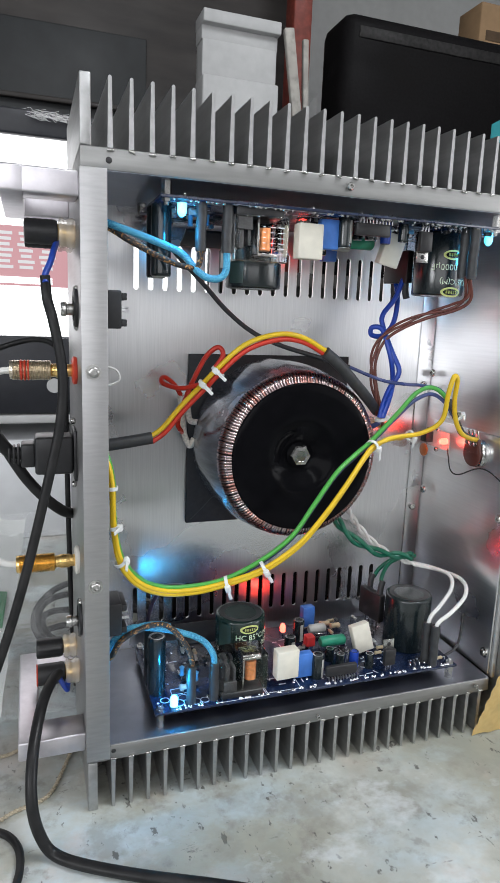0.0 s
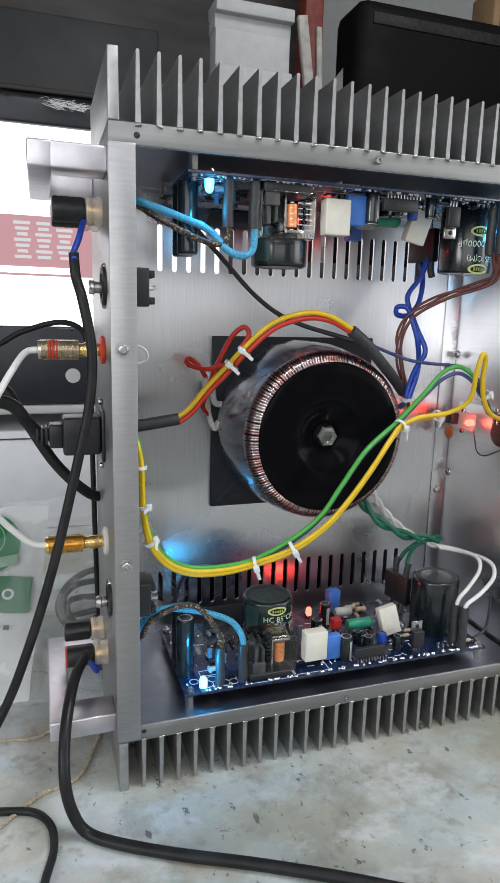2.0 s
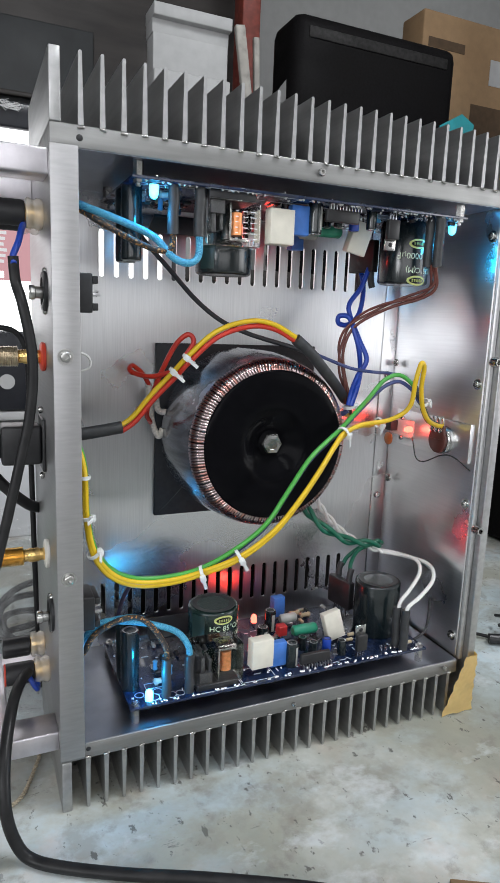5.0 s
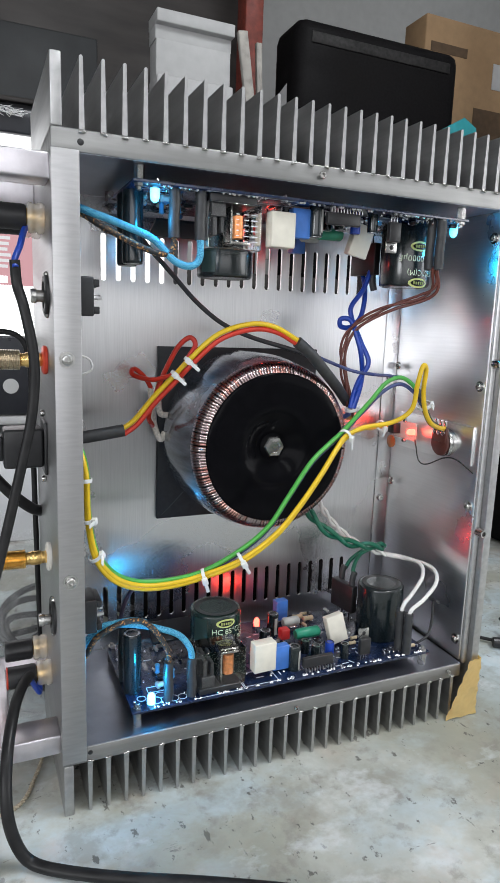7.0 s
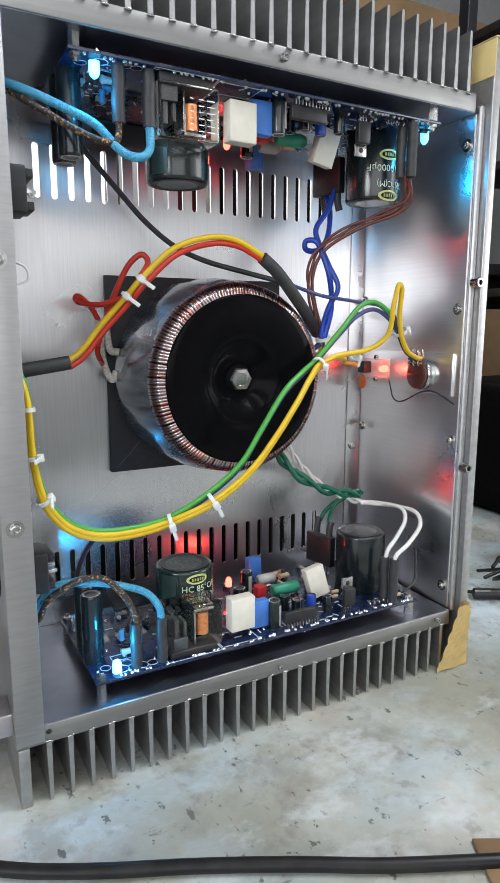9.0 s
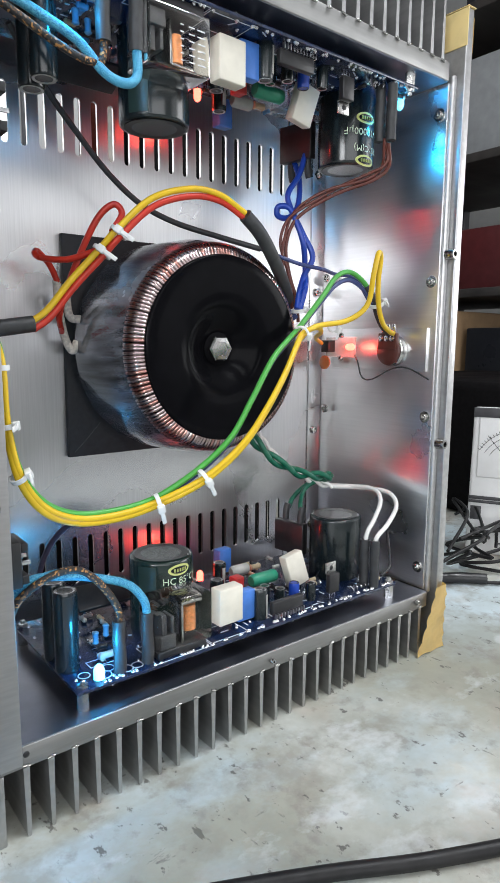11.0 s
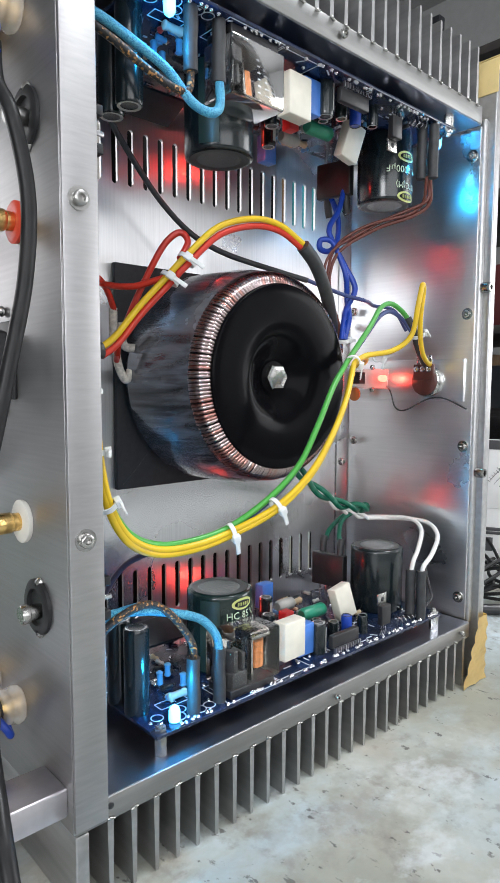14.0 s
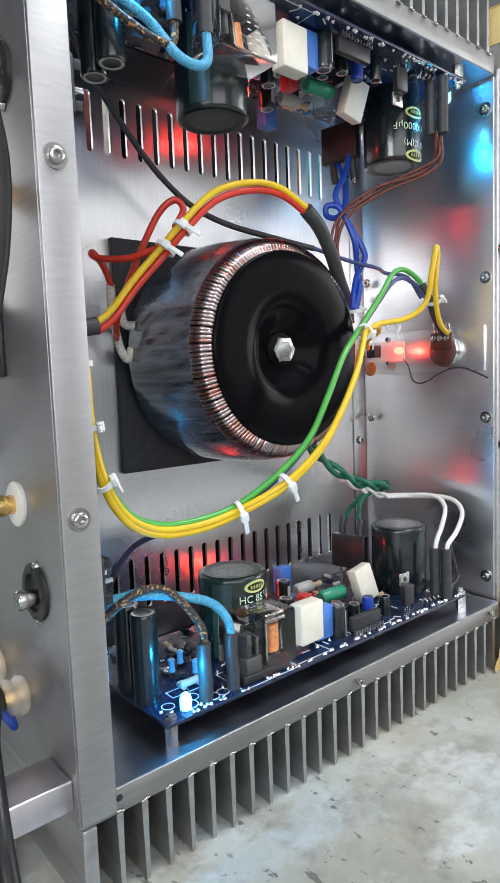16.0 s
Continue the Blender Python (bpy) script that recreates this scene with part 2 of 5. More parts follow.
def table_material():
    """Grey-white laminate, worn through to warm grey, with smears of pale blue and dark nicks."""
    m = mat("worn_laminate", (0.62, 0.645, 0.62), 0.42, scale=140, vary=0.10, bump=0.10, rough_vary=0.12)
    nt = m.node_tree
    b = nt.nodes["Principled BSDF"]
    tc = nt.nodes.new("ShaderNodeTexCoord")
    prev = b.inputs["Base Color"].links[0].from_socket
    for scale, lo, hi, amount, colour, stretch in ((4.5, 0.42, 0.58, 0.85, (0.37, 0.365, 0.30), (1, 1, 1)), (7.0, 0.46, 0.58, 0.8, (0.56, 0.68, 0.75), (1, 1.6, 1)),
                                                   (11.0, 0.52, 0.66, 0.65, (0.62, 0.50, 0.43), (1, 1, 1)), (3.2, 0.44, 0.60, 0.72, (0.25, 0.255, 0.21), (1, 1, 1)), (26.0, 0.50, 0.64, 0.6, (0.24, 0.23, 0.19), (1, 1, 1)), (48.0, 0.56, 0.66, 0.5, (0.20, 0.18, 0.16), (1, 1, 1)),
                                                   (95.0, 0.655, 0.70, 0.7, (0.06, 0.055, 0.05), (1, 0.35, 1)), (55.0, 0.665, 0.695, 0.6, (0.09, 0.08, 0.075), (0.6, 1.6, 1)), (130.0, 0.63, 0.67, 0.8, (0.07, 0.065, 0.06), (1, 0.7, 1)), (16.0, 0.56, 0.64, 0.45, (0.66, 0.70, 0.72), (1, 1.5, 1))):
        mp = nt.nodes.new("ShaderNodeMapping")
        mp.inputs["Scale"].default_value = stretch
        mp.inputs["Location"].default_value = (scale, -scale * 0.37, 0)
        mp.inputs["Rotation"].default_value = (0, 0, scale * 0.11)
        nt.links.new(tc.outputs["Object"], mp.inputs["Vector"])
        n = nt.nodes.new("ShaderNodeTexNoise")
        n.inputs["Scale"].default_value, n.inputs["Detail"].default_value, n.inputs["Roughness"].default_value = scale, 7, 0.62
        nt.links.new(mp.outputs[0], n.inputs["Vector"])
        r = nt.nodes.new("ShaderNodeMapRange")
        r.inputs[1].default_value, r.inputs[2].default_value, r.inputs[4].default_value = lo, hi, amount
        nt.links.new(n.outputs["Fac"], r.inputs[0])
        x = nt.nodes.new("ShaderNodeMix")
        x.data_type = "RGBA"
        nt.links.new(r.outputs[0], x.inputs[0])
        nt.links.new(prev, x.inputs[6])
        x.inputs[7].default_value = (*colour, 1)
        prev = x.outputs[2]
    nt.links.new(prev, b.inputs["Base Color"])
    return m


def glow(name, colour, power, base=(0.8, 0.8, 0.8)):
    m = bpy.data.materials.new(name)
    m.use_nodes = True
    b = m.node_tree.nodes["Principled BSDF"]
    b.inputs["Base Color"].default_value = (*base, 1)
    b.inputs["Emission Color"].default_value = (*colour, 1)
    b.inputs["Emission Strength"].default_value = power
    return m


M_LEDB = glow("lit_blue_led", (0.04, 0.55, 1.0), 4.5)
M_LEDR = glow("lit_red_led", (1.0, 0.07, 0.045), 9.0, (0.6, 0.05, 0.04))
M_SCREEN = glow("lit_screen", (0.97, 0.98, 1.0), 2.3, (0.05, 0.05, 0.05))
M_SCRRED = glow("lit_screen_red", (0.62, 0.30, 0.33), 1.0, (0.05, 0.05, 0.05))
M_SCRGREY = glow("lit_screen_grey", (0.74, 0.74, 0.76), 1.0, (0.05, 0.05, 0.05))


def braid_material(name, a, b_colour, scale, lo):
    """A woven sleeve: two colours in a fine diagonal check."""
    m = bpy.data.materials.new(name)
    m.use_nodes = True
    nt = m.node_tree
    b = nt.nodes["Principled BSDF"]
    b.inputs["Roughness"].default_value = 0.45
    tc = nt.nodes.new("ShaderNodeTexCoord")
    w = nt.nodes.new("ShaderNodeTexVoronoi")
    w.inputs["Scale"].default_value = scale
    nt.links.new(tc.outputs["Object"], w.inputs["Vector"])
    r = nt.nodes.new("ShaderNodeMapRange")
    r.inputs[1].default_value, r.inputs[2].default_value = lo, lo + 0.12
    nt.links.new(w.outputs["Color"], r.inputs[0])
    x = nt.nodes.new("ShaderNodeMix")
    x.data_type = "RGBA"
    nt.links.new(r.outputs[0], x.inputs[0])
    x.inputs[6].default_value, x.inputs[7].default_value = (*a, 1), (*b_colour, 1)
    nt.links.new(x.outputs[2], b.inputs["Base Color"])
    bp = nt.nodes.new("ShaderNodeBump")
    bp.inputs["Strength"].default_value, bp.inputs["Distance"].default_value = 0.5, 0.0006
    nt.links.new(w.outputs["Distance"], bp.inputs["Height"])
    nt.links.new(bp.outputs[0], b.inputs["Normal"])
    return m


M_BRAIDB = braid_material("blue_braid", (0.010, 0.20, 0.42), (0.12, 0.50, 0.70), 2600, 0.42)
M_BRAIDK = braid_material("black_orange_braid", (0.018, 0.018, 0.02), (0.50, 0.24, 0.07), 1000, 0.68)
M_TABLE = table_material()

# ---- mesh helpers ----
WORLD = {}


def thing(name, loc=(0, 0, 0), label="", category="", group="", rz=0.0, rx=0.0, kind=""):
    ob = new(name)
    ob.matrix_world = pose(*loc, rx, 0, rz)
    ob.empty_display_size = 0.01
    WORLD[ob.name] = ob.matrix_world.copy()
    return tagged(ob, label, category, group, kind)


def part(name, bm, material, parent=None, label="", local=False, smooth=True):
    """Links a bmesh as one mesh object under a thing or a part. World coordinates unless local."""
    w = WORLD[parent.name] if parent else Matrix()
    if not local and parent:
        bm.transform(w.inverted())
    bmesh.ops.recalc_face_normals(bm, faces=bm.faces)
    me = bpy.data.meshes.new(name)
    bm.to_mesh(me)
    bm.free()
    if smooth:
        me.polygons.foreach_set("use_smooth", [True] * len(me.polygons))
        me.set_sharp_from_angle(angle=radians(50))
    me.materials.append(material)
    ob = new(name, me)
    ob.parent = parent
    WORLD[ob.name] = w
    return tagged(ob, label)


def twin(ob, offset):
    """Another part on the same mesh, moved by offset."""
    o = ob.copy()
    scene.collection.objects.link(o)
    o.location = Vector(ob.location) + Vector(offset)
    WORLD[o.name] = WORLD[ob.name]
    return o


def box(a, b, bevel=0.0005, seg=2):
    bm = bmesh.new()
    bmesh.ops.create_cube(bm, size=1)
    a, b = Vector(a), Vector(b)
    for v in bm.verts:
        v.co = Vector(((a[i] + b[i]) / 2 + v.co[i] * abs(b[i] - a[i]) for i in range(3)))
    if bevel:
        bmesh.ops.bevel(bm, geom=bm.edges[:], offset=bevel, segments=seg, affect="EDGES", profile=0.5)
    return bm


def cbox(c, s, bevel=0.0005, seg=2, rot=None):
    bm = box([-k / 2 for k in s], [k / 2 for k in s], bevel, seg)
    if rot:
        bm.transform(pose(0, 0, 0, *rot))
    bmesh.ops.translate(bm, vec=c, verts=bm.verts)
    return bm


def lathe(profile, segs=32, axis="z", at=(0, 0, 0), cap=True):
    """A turned body: (radius, height) rows about an axis."""
    bm = bmesh.new()
    rings = []
    for r, h in profile:
        rings.append([bm.verts.new((r * math.cos(k * math.tau / segs), r * math.sin(k * math.tau / segs), h)) for k in range(segs)])
    for p, q in zip(rings, rings[1:]):
        for k in range(segs):
            bm.faces.new((p[k], p[(k + 1) % segs], q[(k + 1) % segs], q[k]))
    if cap:
        bm.faces.new(rings[0][::-1])
        bm.faces.new(rings[-1])
    turn = {"z": pose(0, 0, 0), "x": pose(0, 0, 0, 0, 90, 0), "-x": pose(0, 0, 0, 0, -90, 0), "y": pose(0, 0, 0, -90, 0, 0), "-y": pose(0, 0, 0, 90, 0, 0), "-z": pose(0, 0, 0, 180, 0, 0)}[axis]
    bm.transform(Matrix.Translation(at) @ turn)
    return bm


def rod(r, h, axis="z", at=(0, 0, 0), segs=24, bevel=0.0006):
    return lathe([(r - bevel, 0), (r, bevel), (r, h - bevel), (r - bevel, h)], segs, axis, at)


def spline(points, res=8):
    """Catmull-Rom through the points."""
    p = [Vector(q) for q in points]
    p = [p[0] * 2 - p[1]] + p + [p[-1] * 2 - p[-2]]
    out = []
    for i in range(1, len(p) - 2):
        a, b, c, d = p[i - 1:i + 3]
        for k in range(res):
            t = k / res
            out.append(0.5 * (2 * b + (c - a) * t + (2 * a - 5 * b + 4 * c - d) * t * t + (3 * b - a - 3 * c + d) * t ** 3))
    return out + [p[-2]]


def sweep(bm, pts, r, sides=10):
    """A round tube along a list of points, added to bm."""
    rings, up = [], None
    for i, c in enumerate(pts):
        d = (pts[min(i + 1, len(pts) - 1)] - pts[max(i - 1, 0)]).normalized()
        if up is None:
            up = d.orthogonal().normalized()
        up = (up - d * up.dot(d)).normalized()
        side = d.cross(up)
        rad = r[i] if isinstance(r, list) else r
        rings.append([bm.verts.new(c + (up * math.cos(k * math.tau / sides) + side * math.sin(k * math.tau / sides)) * rad) for k in range(sides)])
    for p, q in zip(rings, rings[1:]):
        for k in range(sides):
            bm.faces.new((p[k], p[(k + 1) % sides], q[(k + 1) % sides], q[k]))
    bm.faces.new(rings[0][::-1])
    bm.faces.new(rings[-1])
    return bm


def tube(points, r, sides=10, res=8):
    return sweep(bmesh.new(), spline(points, res), r, sides)


def shifted(points, dx=0.0, dy=0.0, dz=0.0):
    return [(x + dx, y + dy, z + dz) for x, y, z in points]


def strand(points, gap, turns, phase, res=14):
    """One strand of a twisted pair round the centre line."""
    pts = spline(points, res)
    out, up = [], None
    n = len(pts) - 1
    for i, c in enumerate(pts):
        d = (pts[min(i + 1, n)] - pts[max(i - 1, 0)]).normalized()
        if up is None:
            up = d.orthogonal().normalized()
        up = (up - d * up.dot(d)).normalized()
        a = phase + turns * math.tau * i / n
        out.append(c + (up * math.cos(a) + d.cross(up) * math.sin(a)) * gap)
    return out


def twisted(name, points, r, gap, turns, material, parent):
    for k in range(2):
        part(name, sweep(bmesh.new(), strand(points, gap, turns, k * math.pi), r, 9), material, parent)


def text_mesh(words, size):
    """Flat letters in the built-in font, as a bmesh in the xy plane, centred."""
    c = bpy.data.curves.new("letters", "FONT")
    c.body, c.size, c.align_x, c.align_y = words, size, "CENTER", "CENTER"
    c.resolution_u = 2
    ob = new("letters", c)
    dg = bpy.context.evaluated_depsgraph_get()
    me = bpy.data.meshes.new_from_object(ob.evaluated_get(dg))
    bm = bmesh.new()
    bm.from_mesh(me)
    bpy.data.objects.remove(ob)
    bpy.data.curves.remove(c)
    bpy.data.meshes.remove(me)
    return bm


def zip_tie(name, c, along, r, parent, tail=0.010, roll=0.0):
    """A nylon tie round a bundle at c, with its lock and cut tail."""
    q = Vector(along).to_track_quat("Z", "Y").to_matrix().to_4x4()
    m = Matrix.Translation(c) @ q @ pose(0, 0, 0, 0, 0, roll)
    bm = lathe([(r, -0.0012), (r + 0.0008, -0.0012), (r + 0.0008, 0.0012), (r, 0.0012), (r, -0.0012)], 20, cap=False)
    for piece in (cbox((r + 0.0014, 0.001, 0), (0.003, 0.0045, 0.0042), 0.0004), cbox((r + 0.002, 0.002 + tail / 2, 0), (0.0009, tail, 0.0024), 0.0002)):
        me = bpy.data.meshes.new("tmp")
        piece.to_mesh(me)
        bm.from_mesh(me)
        bpy.data.meshes.remove(me)
        piece.free()
    bm.transform(m)
    return part(name, bm, M_TIE, parent, "white nylon cable tie")


def joined(*pieces):
    bm = bmesh.new()
    for p in pieces:
        me = bpy.data.meshes.new("tmp")
        p.to_mesh(me)
        p.free()
        bm.from_mesh(me)
        bpy.data.meshes.remove(me)
    return bm


def sheet_with_slots(x0, x1, z0, z1, y0, y1, rows):
    """An upright sheet, thickness y0 to y1, with round-ended slots cut through: rows of (first x, pitch, count, low z, high z, width)."""
    bm = bmesh.new()
    loops = []

    def ring(pts):
        return [bm.verts.new((x, 0, z)) for x, z in pts]
    outer = ring([(x0, z0), (x1, z0), (x1, z1), (x0, z1)])
    edges = [bm.edges.new((outer[i], outer[(i + 1) % 4])) for i in range(4)]
    for first, pitch, count, lo, hi, w in rows:
        for k in range(count):
            cx = first + pitch * k
            pts = [(cx + w / 2 * math.cos(a), hi - w / 2 + w / 2 * math.sin(a)) for a in [math.pi * j / 6 for j in range(7)]]
            pts += [(cx + w / 2 * math.cos(a), lo + w / 2 + w / 2 * math.sin(a)) for a in [math.pi + math.pi * j / 6 for j in range(7)]]
            vs = ring(pts)
            edges += [bm.edges.new((vs[i], vs[(i + 1) % len(vs)])) for i in range(len(vs))]
    bmesh.ops.triangle_fill(bm, use_beauty=True, use_dissolve=False, edges=edges)
    r = bmesh.ops.extrude_face_region(bm, geom=bm.faces[:])
    for v in r["geom"]:
        if isinstance(v, bmesh.types.BMVert):
            v.co.y = y1
    for v in bm.verts:
        if v.co.y == 0:
            v.co.y = y0
    return bm

# ---- setting ----
part("floor", box((-2.4, -2.4, -0.80), (2.6, 2.6, -0.75), 0), M_FLOOR)["kind"] = "structure"
part("ceiling", box((-2.4, -2.4, 2.0), (2.6, 2.6, 2.05), 0), M_CEIL)["kind"] = "structure"
# walls out of view have their gaps set to suit the added fill lights
for nm, a, b in (("wall_north", (-2.4, 2.0, -0.75), (2.6, 2.1, 2.0)), ("wall_south", (-2.4, -2.5, -0.75), (2.6, -2.4, 0.20)), ("wall_south_lintel", (-2.4, -2.5, 1.50), (2.6, -2.4, 2.0)),
                 ("wall_south_pier", (-2.4, -2.5, 0.20), (-2.10, -2.4, 1.50)), ("wall_south_pier_middle", (0.30, -2.5, 0.20), (1.34, -2.4, 1.50)), ("wall_south_pier_right", (2.38, -2.5, 0.20), (2.6, -2.4, 1.50)),
                 ("wall_east", (2.6, -0.65, -0.75), (2.7, 2.0, 2.0)), ("wall_east_low", (2.6, -2.4, -0.75), (2.7, -0.65, 0.18)), ("wall_east_high", (2.6, -2.4, 1.32), (2.7, -0.65, 2.0)), ("wall_east_pier", (2.6, -2.4, 0.18), (2.7, -2.25, 1.32)), ("wall_west", (-2.5, -1.0, -0.75), (-2.4, 2.0, 2.0)), ("wall_west_low", (-2.5, -2.4, -0.75), (-2.4, -1.0, 0.40)), ("wall_west_high", (-2.5, -2.4, 1.30), (-2.4, -1.0, 2.0)), ("wall_west_pier", (-2.5, -2.4, 0.40), (-2.4, -2.1, 1.30))):
    part(nm, box(a, b, 0), M_WALL)["kind"] = "structure"

bench = thing("workbench", (0.2, 0.2, -0.75), "workbench with a worn grey-white laminate top", "workbench")
part("tabletop", box((-0.95, -0.55, TABLE - 0.03), (1.25, 1.37, TABLE), 0.004), M_TABLE, bench)
leg = part("leg", box((-0.9, -0.5, -0.75), (-0.84, -0.44, TABLE - 0.03), 0.002), M_DARKWOOD, bench)
for off in ((2.05, 0, 0), (0, 1.78, 0), (2.05, 1.78, 0)):
    twin(leg, off)

# ---- the amplifier chassis ----
amp = thing("amplifier_chassis", (0.17, 0.065, TABLE), "open brushed aluminium amplifier case standing on its finned heatsink", "amplifier")
LOW_S, HIGH_S, DEEP = (0.0465, 0.058), (0.4350, 0.4475), 0.130
PITCH, FINS = 0.01235, 27


def heatsink(z0, z1, tip, y0, label):
    hs = part("heatsink", box((-0.002, y0, z0), (0.3325, DEEP, z1), 0.0006), M_SAWN_DARK, amp, label)
    lo, hi = sorted((tip, z1 if tip > z1 else z0))
    face = (z1, z1 + 0.0003) if tip < z0 else (z0 - 0.0003, z0)
    part("mounting_face", box((0.0135, y0 + 0.0008, face[0]), (0.3325, DEEP - 0.001, face[1]), 0), M_FACE, hs, "polished inner face")
    # the thicker end fin, then the thin ones, each a little tapered towards its tip
    part("end_fin", box((-0.002, y0 - 0.0005, lo), (0.0045, DEEP, hi), 0.0008), M_SINK, hs)
    wide, thin = 0.0016, 0.0010
    bm = bmesh.new()
    root, end = (hi, lo) if tip < z0 else (lo, hi)
    sect = [(-wide, root), (wide, root), (thin, end - math.copysign(0.0006, end - root)), (thin * 0.5, end), (-thin * 0.5, end), (-thin, end - math.copysign(0.0006, end - root))]
    rings = [[bm.verts.new((x, y, z)) for x, z in sect] for y in (y0, DEEP)]
    for k in range(6):
        bm.faces.new((rings[0][k], rings[0][(k + 1) % 6], rings[1][(k + 1) % 6], rings[1][k]))
    bm.faces.new(rings[0])
    bm.faces.new(rings[1][::-1])
    bmesh.ops.translate(bm, vec=(0.0030 + PITCH, 0, 0), verts=bm.verts)
    fin = part("fin", bm, M_SINK, hs)
    for k in range(1, FINS - 1):
        twin(fin, (PITCH * k, 0, 0))
    # little burrs where the saw left the fin roots
    burrs = []
    for k in range(1, FINS):
        zb = z1 - 0.0012 if tip > z1 else z0 + 0.0012
        burrs.append(cbox((0.0030 + PITCH * k, y0 - 0.0006, zb + random.uniform(-0.0004, 0.0004)), (0.0042, 0.0018, 0.0012), 0.0004, 1, (0, random.uniform(-20, 20), 0)))
    part("saw_swarf", joined(*burrs), M_STEEL, hs)["kind"] = "stuff"
    return hs


hs_low = heatsink(*LOW_S, TABLE, 0.002, "finned aluminium heatsink resting on the bench")
hs_top = heatsink(*HIGH_S, 0.4865, 0.006, "finned aluminium heatsink on the upper side")

base = part("base_plate", sheet_with_slots(0.0, 0.336, LOW_S[1], HIGH_S[0], DEEP, DEEP + 0.002,
            [(0.050, 0.0118, 21, 0.372, 0.408, 0.0042), (0.050, 0.0118, 21, 0.081, 0.1155, 0.0042)]), M_PLATE, amp, "brushed sheet with two rows of cooling slots", smooth=False)
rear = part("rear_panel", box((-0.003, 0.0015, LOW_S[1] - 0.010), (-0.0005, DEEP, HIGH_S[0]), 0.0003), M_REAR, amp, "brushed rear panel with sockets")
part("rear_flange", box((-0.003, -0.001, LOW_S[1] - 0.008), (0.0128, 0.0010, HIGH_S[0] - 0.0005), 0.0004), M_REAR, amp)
sub = part("inner_front_panel", box((0.335, 0.008, LOW_S[1]), (0.3366, DEEP, HIGH_S[0]), 0.0003), M_INNER, amp, "thin brushed sheet inside the front")
part("front_flange", box((0.3368, 0.0050, LOW_S[0] + 0.008), (0.3422, 0.0120, HIGH_S[0] + 0.006), 0.0024, 4), M_EDGE, amp)
part("front_panel", box((0.3424, 0.000, TABLE), (0.3500, DEEP + 0.01, 0.484), 0.0010, 3), M_EDGE, amp, "thick milled aluminium front panel")
part("corner_angle", box((0.3195, DEEP - 0.0012, LOW_S[1] + 0.001), (0.3347, DEEP - 0.0003, HIGH_S[0] - 0.001), 0.0002), M_PLATE, amp)


def screw(at, axis, r=0.0042, washer=True, parent=amp, h=0.0022):
    """A socket-head screw with a washer."""
    rows = [(r + 0.0016, 0), (r + 0.0016, 0.0008)] if washer else [(r * 0.6, 0)]
    rows += [(r, 0.0008), (r, 0.0008 + h * 0.7), (r * 0.82, 0.0008 + h), (r * 0.5, 0.0008 + h), (r * 0.45, 0.0004 + h * 0.4), (0.0002, 0.0004 + h * 0.4)]
    return part("screw", lathe(rows, 20, axis, at), M_STEEL, parent, "steel screw")


for z in (0.317, 0.178):
    screw((0.004, -0.001, z), "-y", 0.0032)
for z in (0.317, 0.176):
    screw((0.3390, 0.0052, z), "-y", 0.0040, False, h=0.0070)
for z in (0.415, 0.298, 0.196, 0.075):
    screw((0.3349, 0.014, z), "-x", 0.0028)
for y, z in ((0.121, 0.308), (0.119, 0.194)):
    screw((0.3323, y, z), "-x", 0.0036, False)
for z in (0.174, 0.296, 0.085, 0.395):
    screw((0.326, DEEP - 0.0012, z), "-y", 0.0034, False)
screw((0.171, 0.0016, 0.0525), "-y", 0.0018, False, hs_low)
screw((0.172, 0.0056, 0.441), "-y", 0.0026, False, hs_top)
screw((0.318, 0.0016, 0.0535), "-y", 0.0018, False, hs_low)
part("screw_hole", rod(0.0019, 0.0006, "-y", (0.0145, 0.0062, 0.4405), 16, 0.0001), M_BLACK, hs_top)
part("screw_hole", rod(0.0016, 0.0006, "-y", (0.0155, 0.0022, 0.0535), 16, 0.0001), M_BLACK, hs_low)


def handle(z0, z1):
    """A U-shaped rear handle of flat bar: two legs out of the panel and a grip between them."""
    part("handle", joined(box((-0.0470, 0.006, z0), (-0.0330, 0.126, z1), 0.0014, 3), box((-0.0400, 0.0062, z0 + 0.0002), (-0.0028, 0.030, z1 - 0.0002), 0.0012, 3),
                          box((-0.0400, 0.104, z0 + 0.0002), (-0.0028, 0.1258, z1 - 0.0002), 0.0012, 3)), M_HANDLE, amp, "satin aluminium rear handle")


handle(0.054, 0.068)
handle(0.4185, 0.4335)


def speaker_post(y, z, red=False, parent=amp):
    """A double binding post: brass barrel, clear amber collar and black cap."""
    p = part("binding_post", rod(0.0055, 0.012, "-x", (-0.0032, y, z)), M_GOLD, parent, "gold binding post with a black cap")
    part("collar", lathe([(0.0088, 0), (0.0095, 0.0012), (0.0095, 0.0036), (0.0086, 0.0044), (0.0086, 0.0062), (0.0093, 0.0070), (0.0093, 0.0090), (0.0084, 0.010)], 24, "-x", (-0.0034, y, z)), M_AMBER, p).visible_shadow = False
    cap = [(0.0070, 0), (0.0077, 0.001)]
    for k in range(5):
        cap += [(0.0077, 0.0012 + k * 0.0036), (0.0079, 0.0030 + k * 0.0036)]
    part("cap", lathe(cap + [(0.0074, 0.0195), (0.0050, 0.020)], 20, "-x", (-0.0140, y, z)), M_BLACK, p)
    if red:
        part("ring", lathe([(0.0075, 0), (0.0079, 0.0003), (0.0079, 0.0009), (0.0072, 0.0012)], 24, "-x", (-0.0330, y, z)), M_REDW, p)


speaker_post(0.0557, 0.0875, True)
speaker_post(0.0879, 0.0913)
for y in (0.038, 0.064):
    speaker_post(y, 0.401)


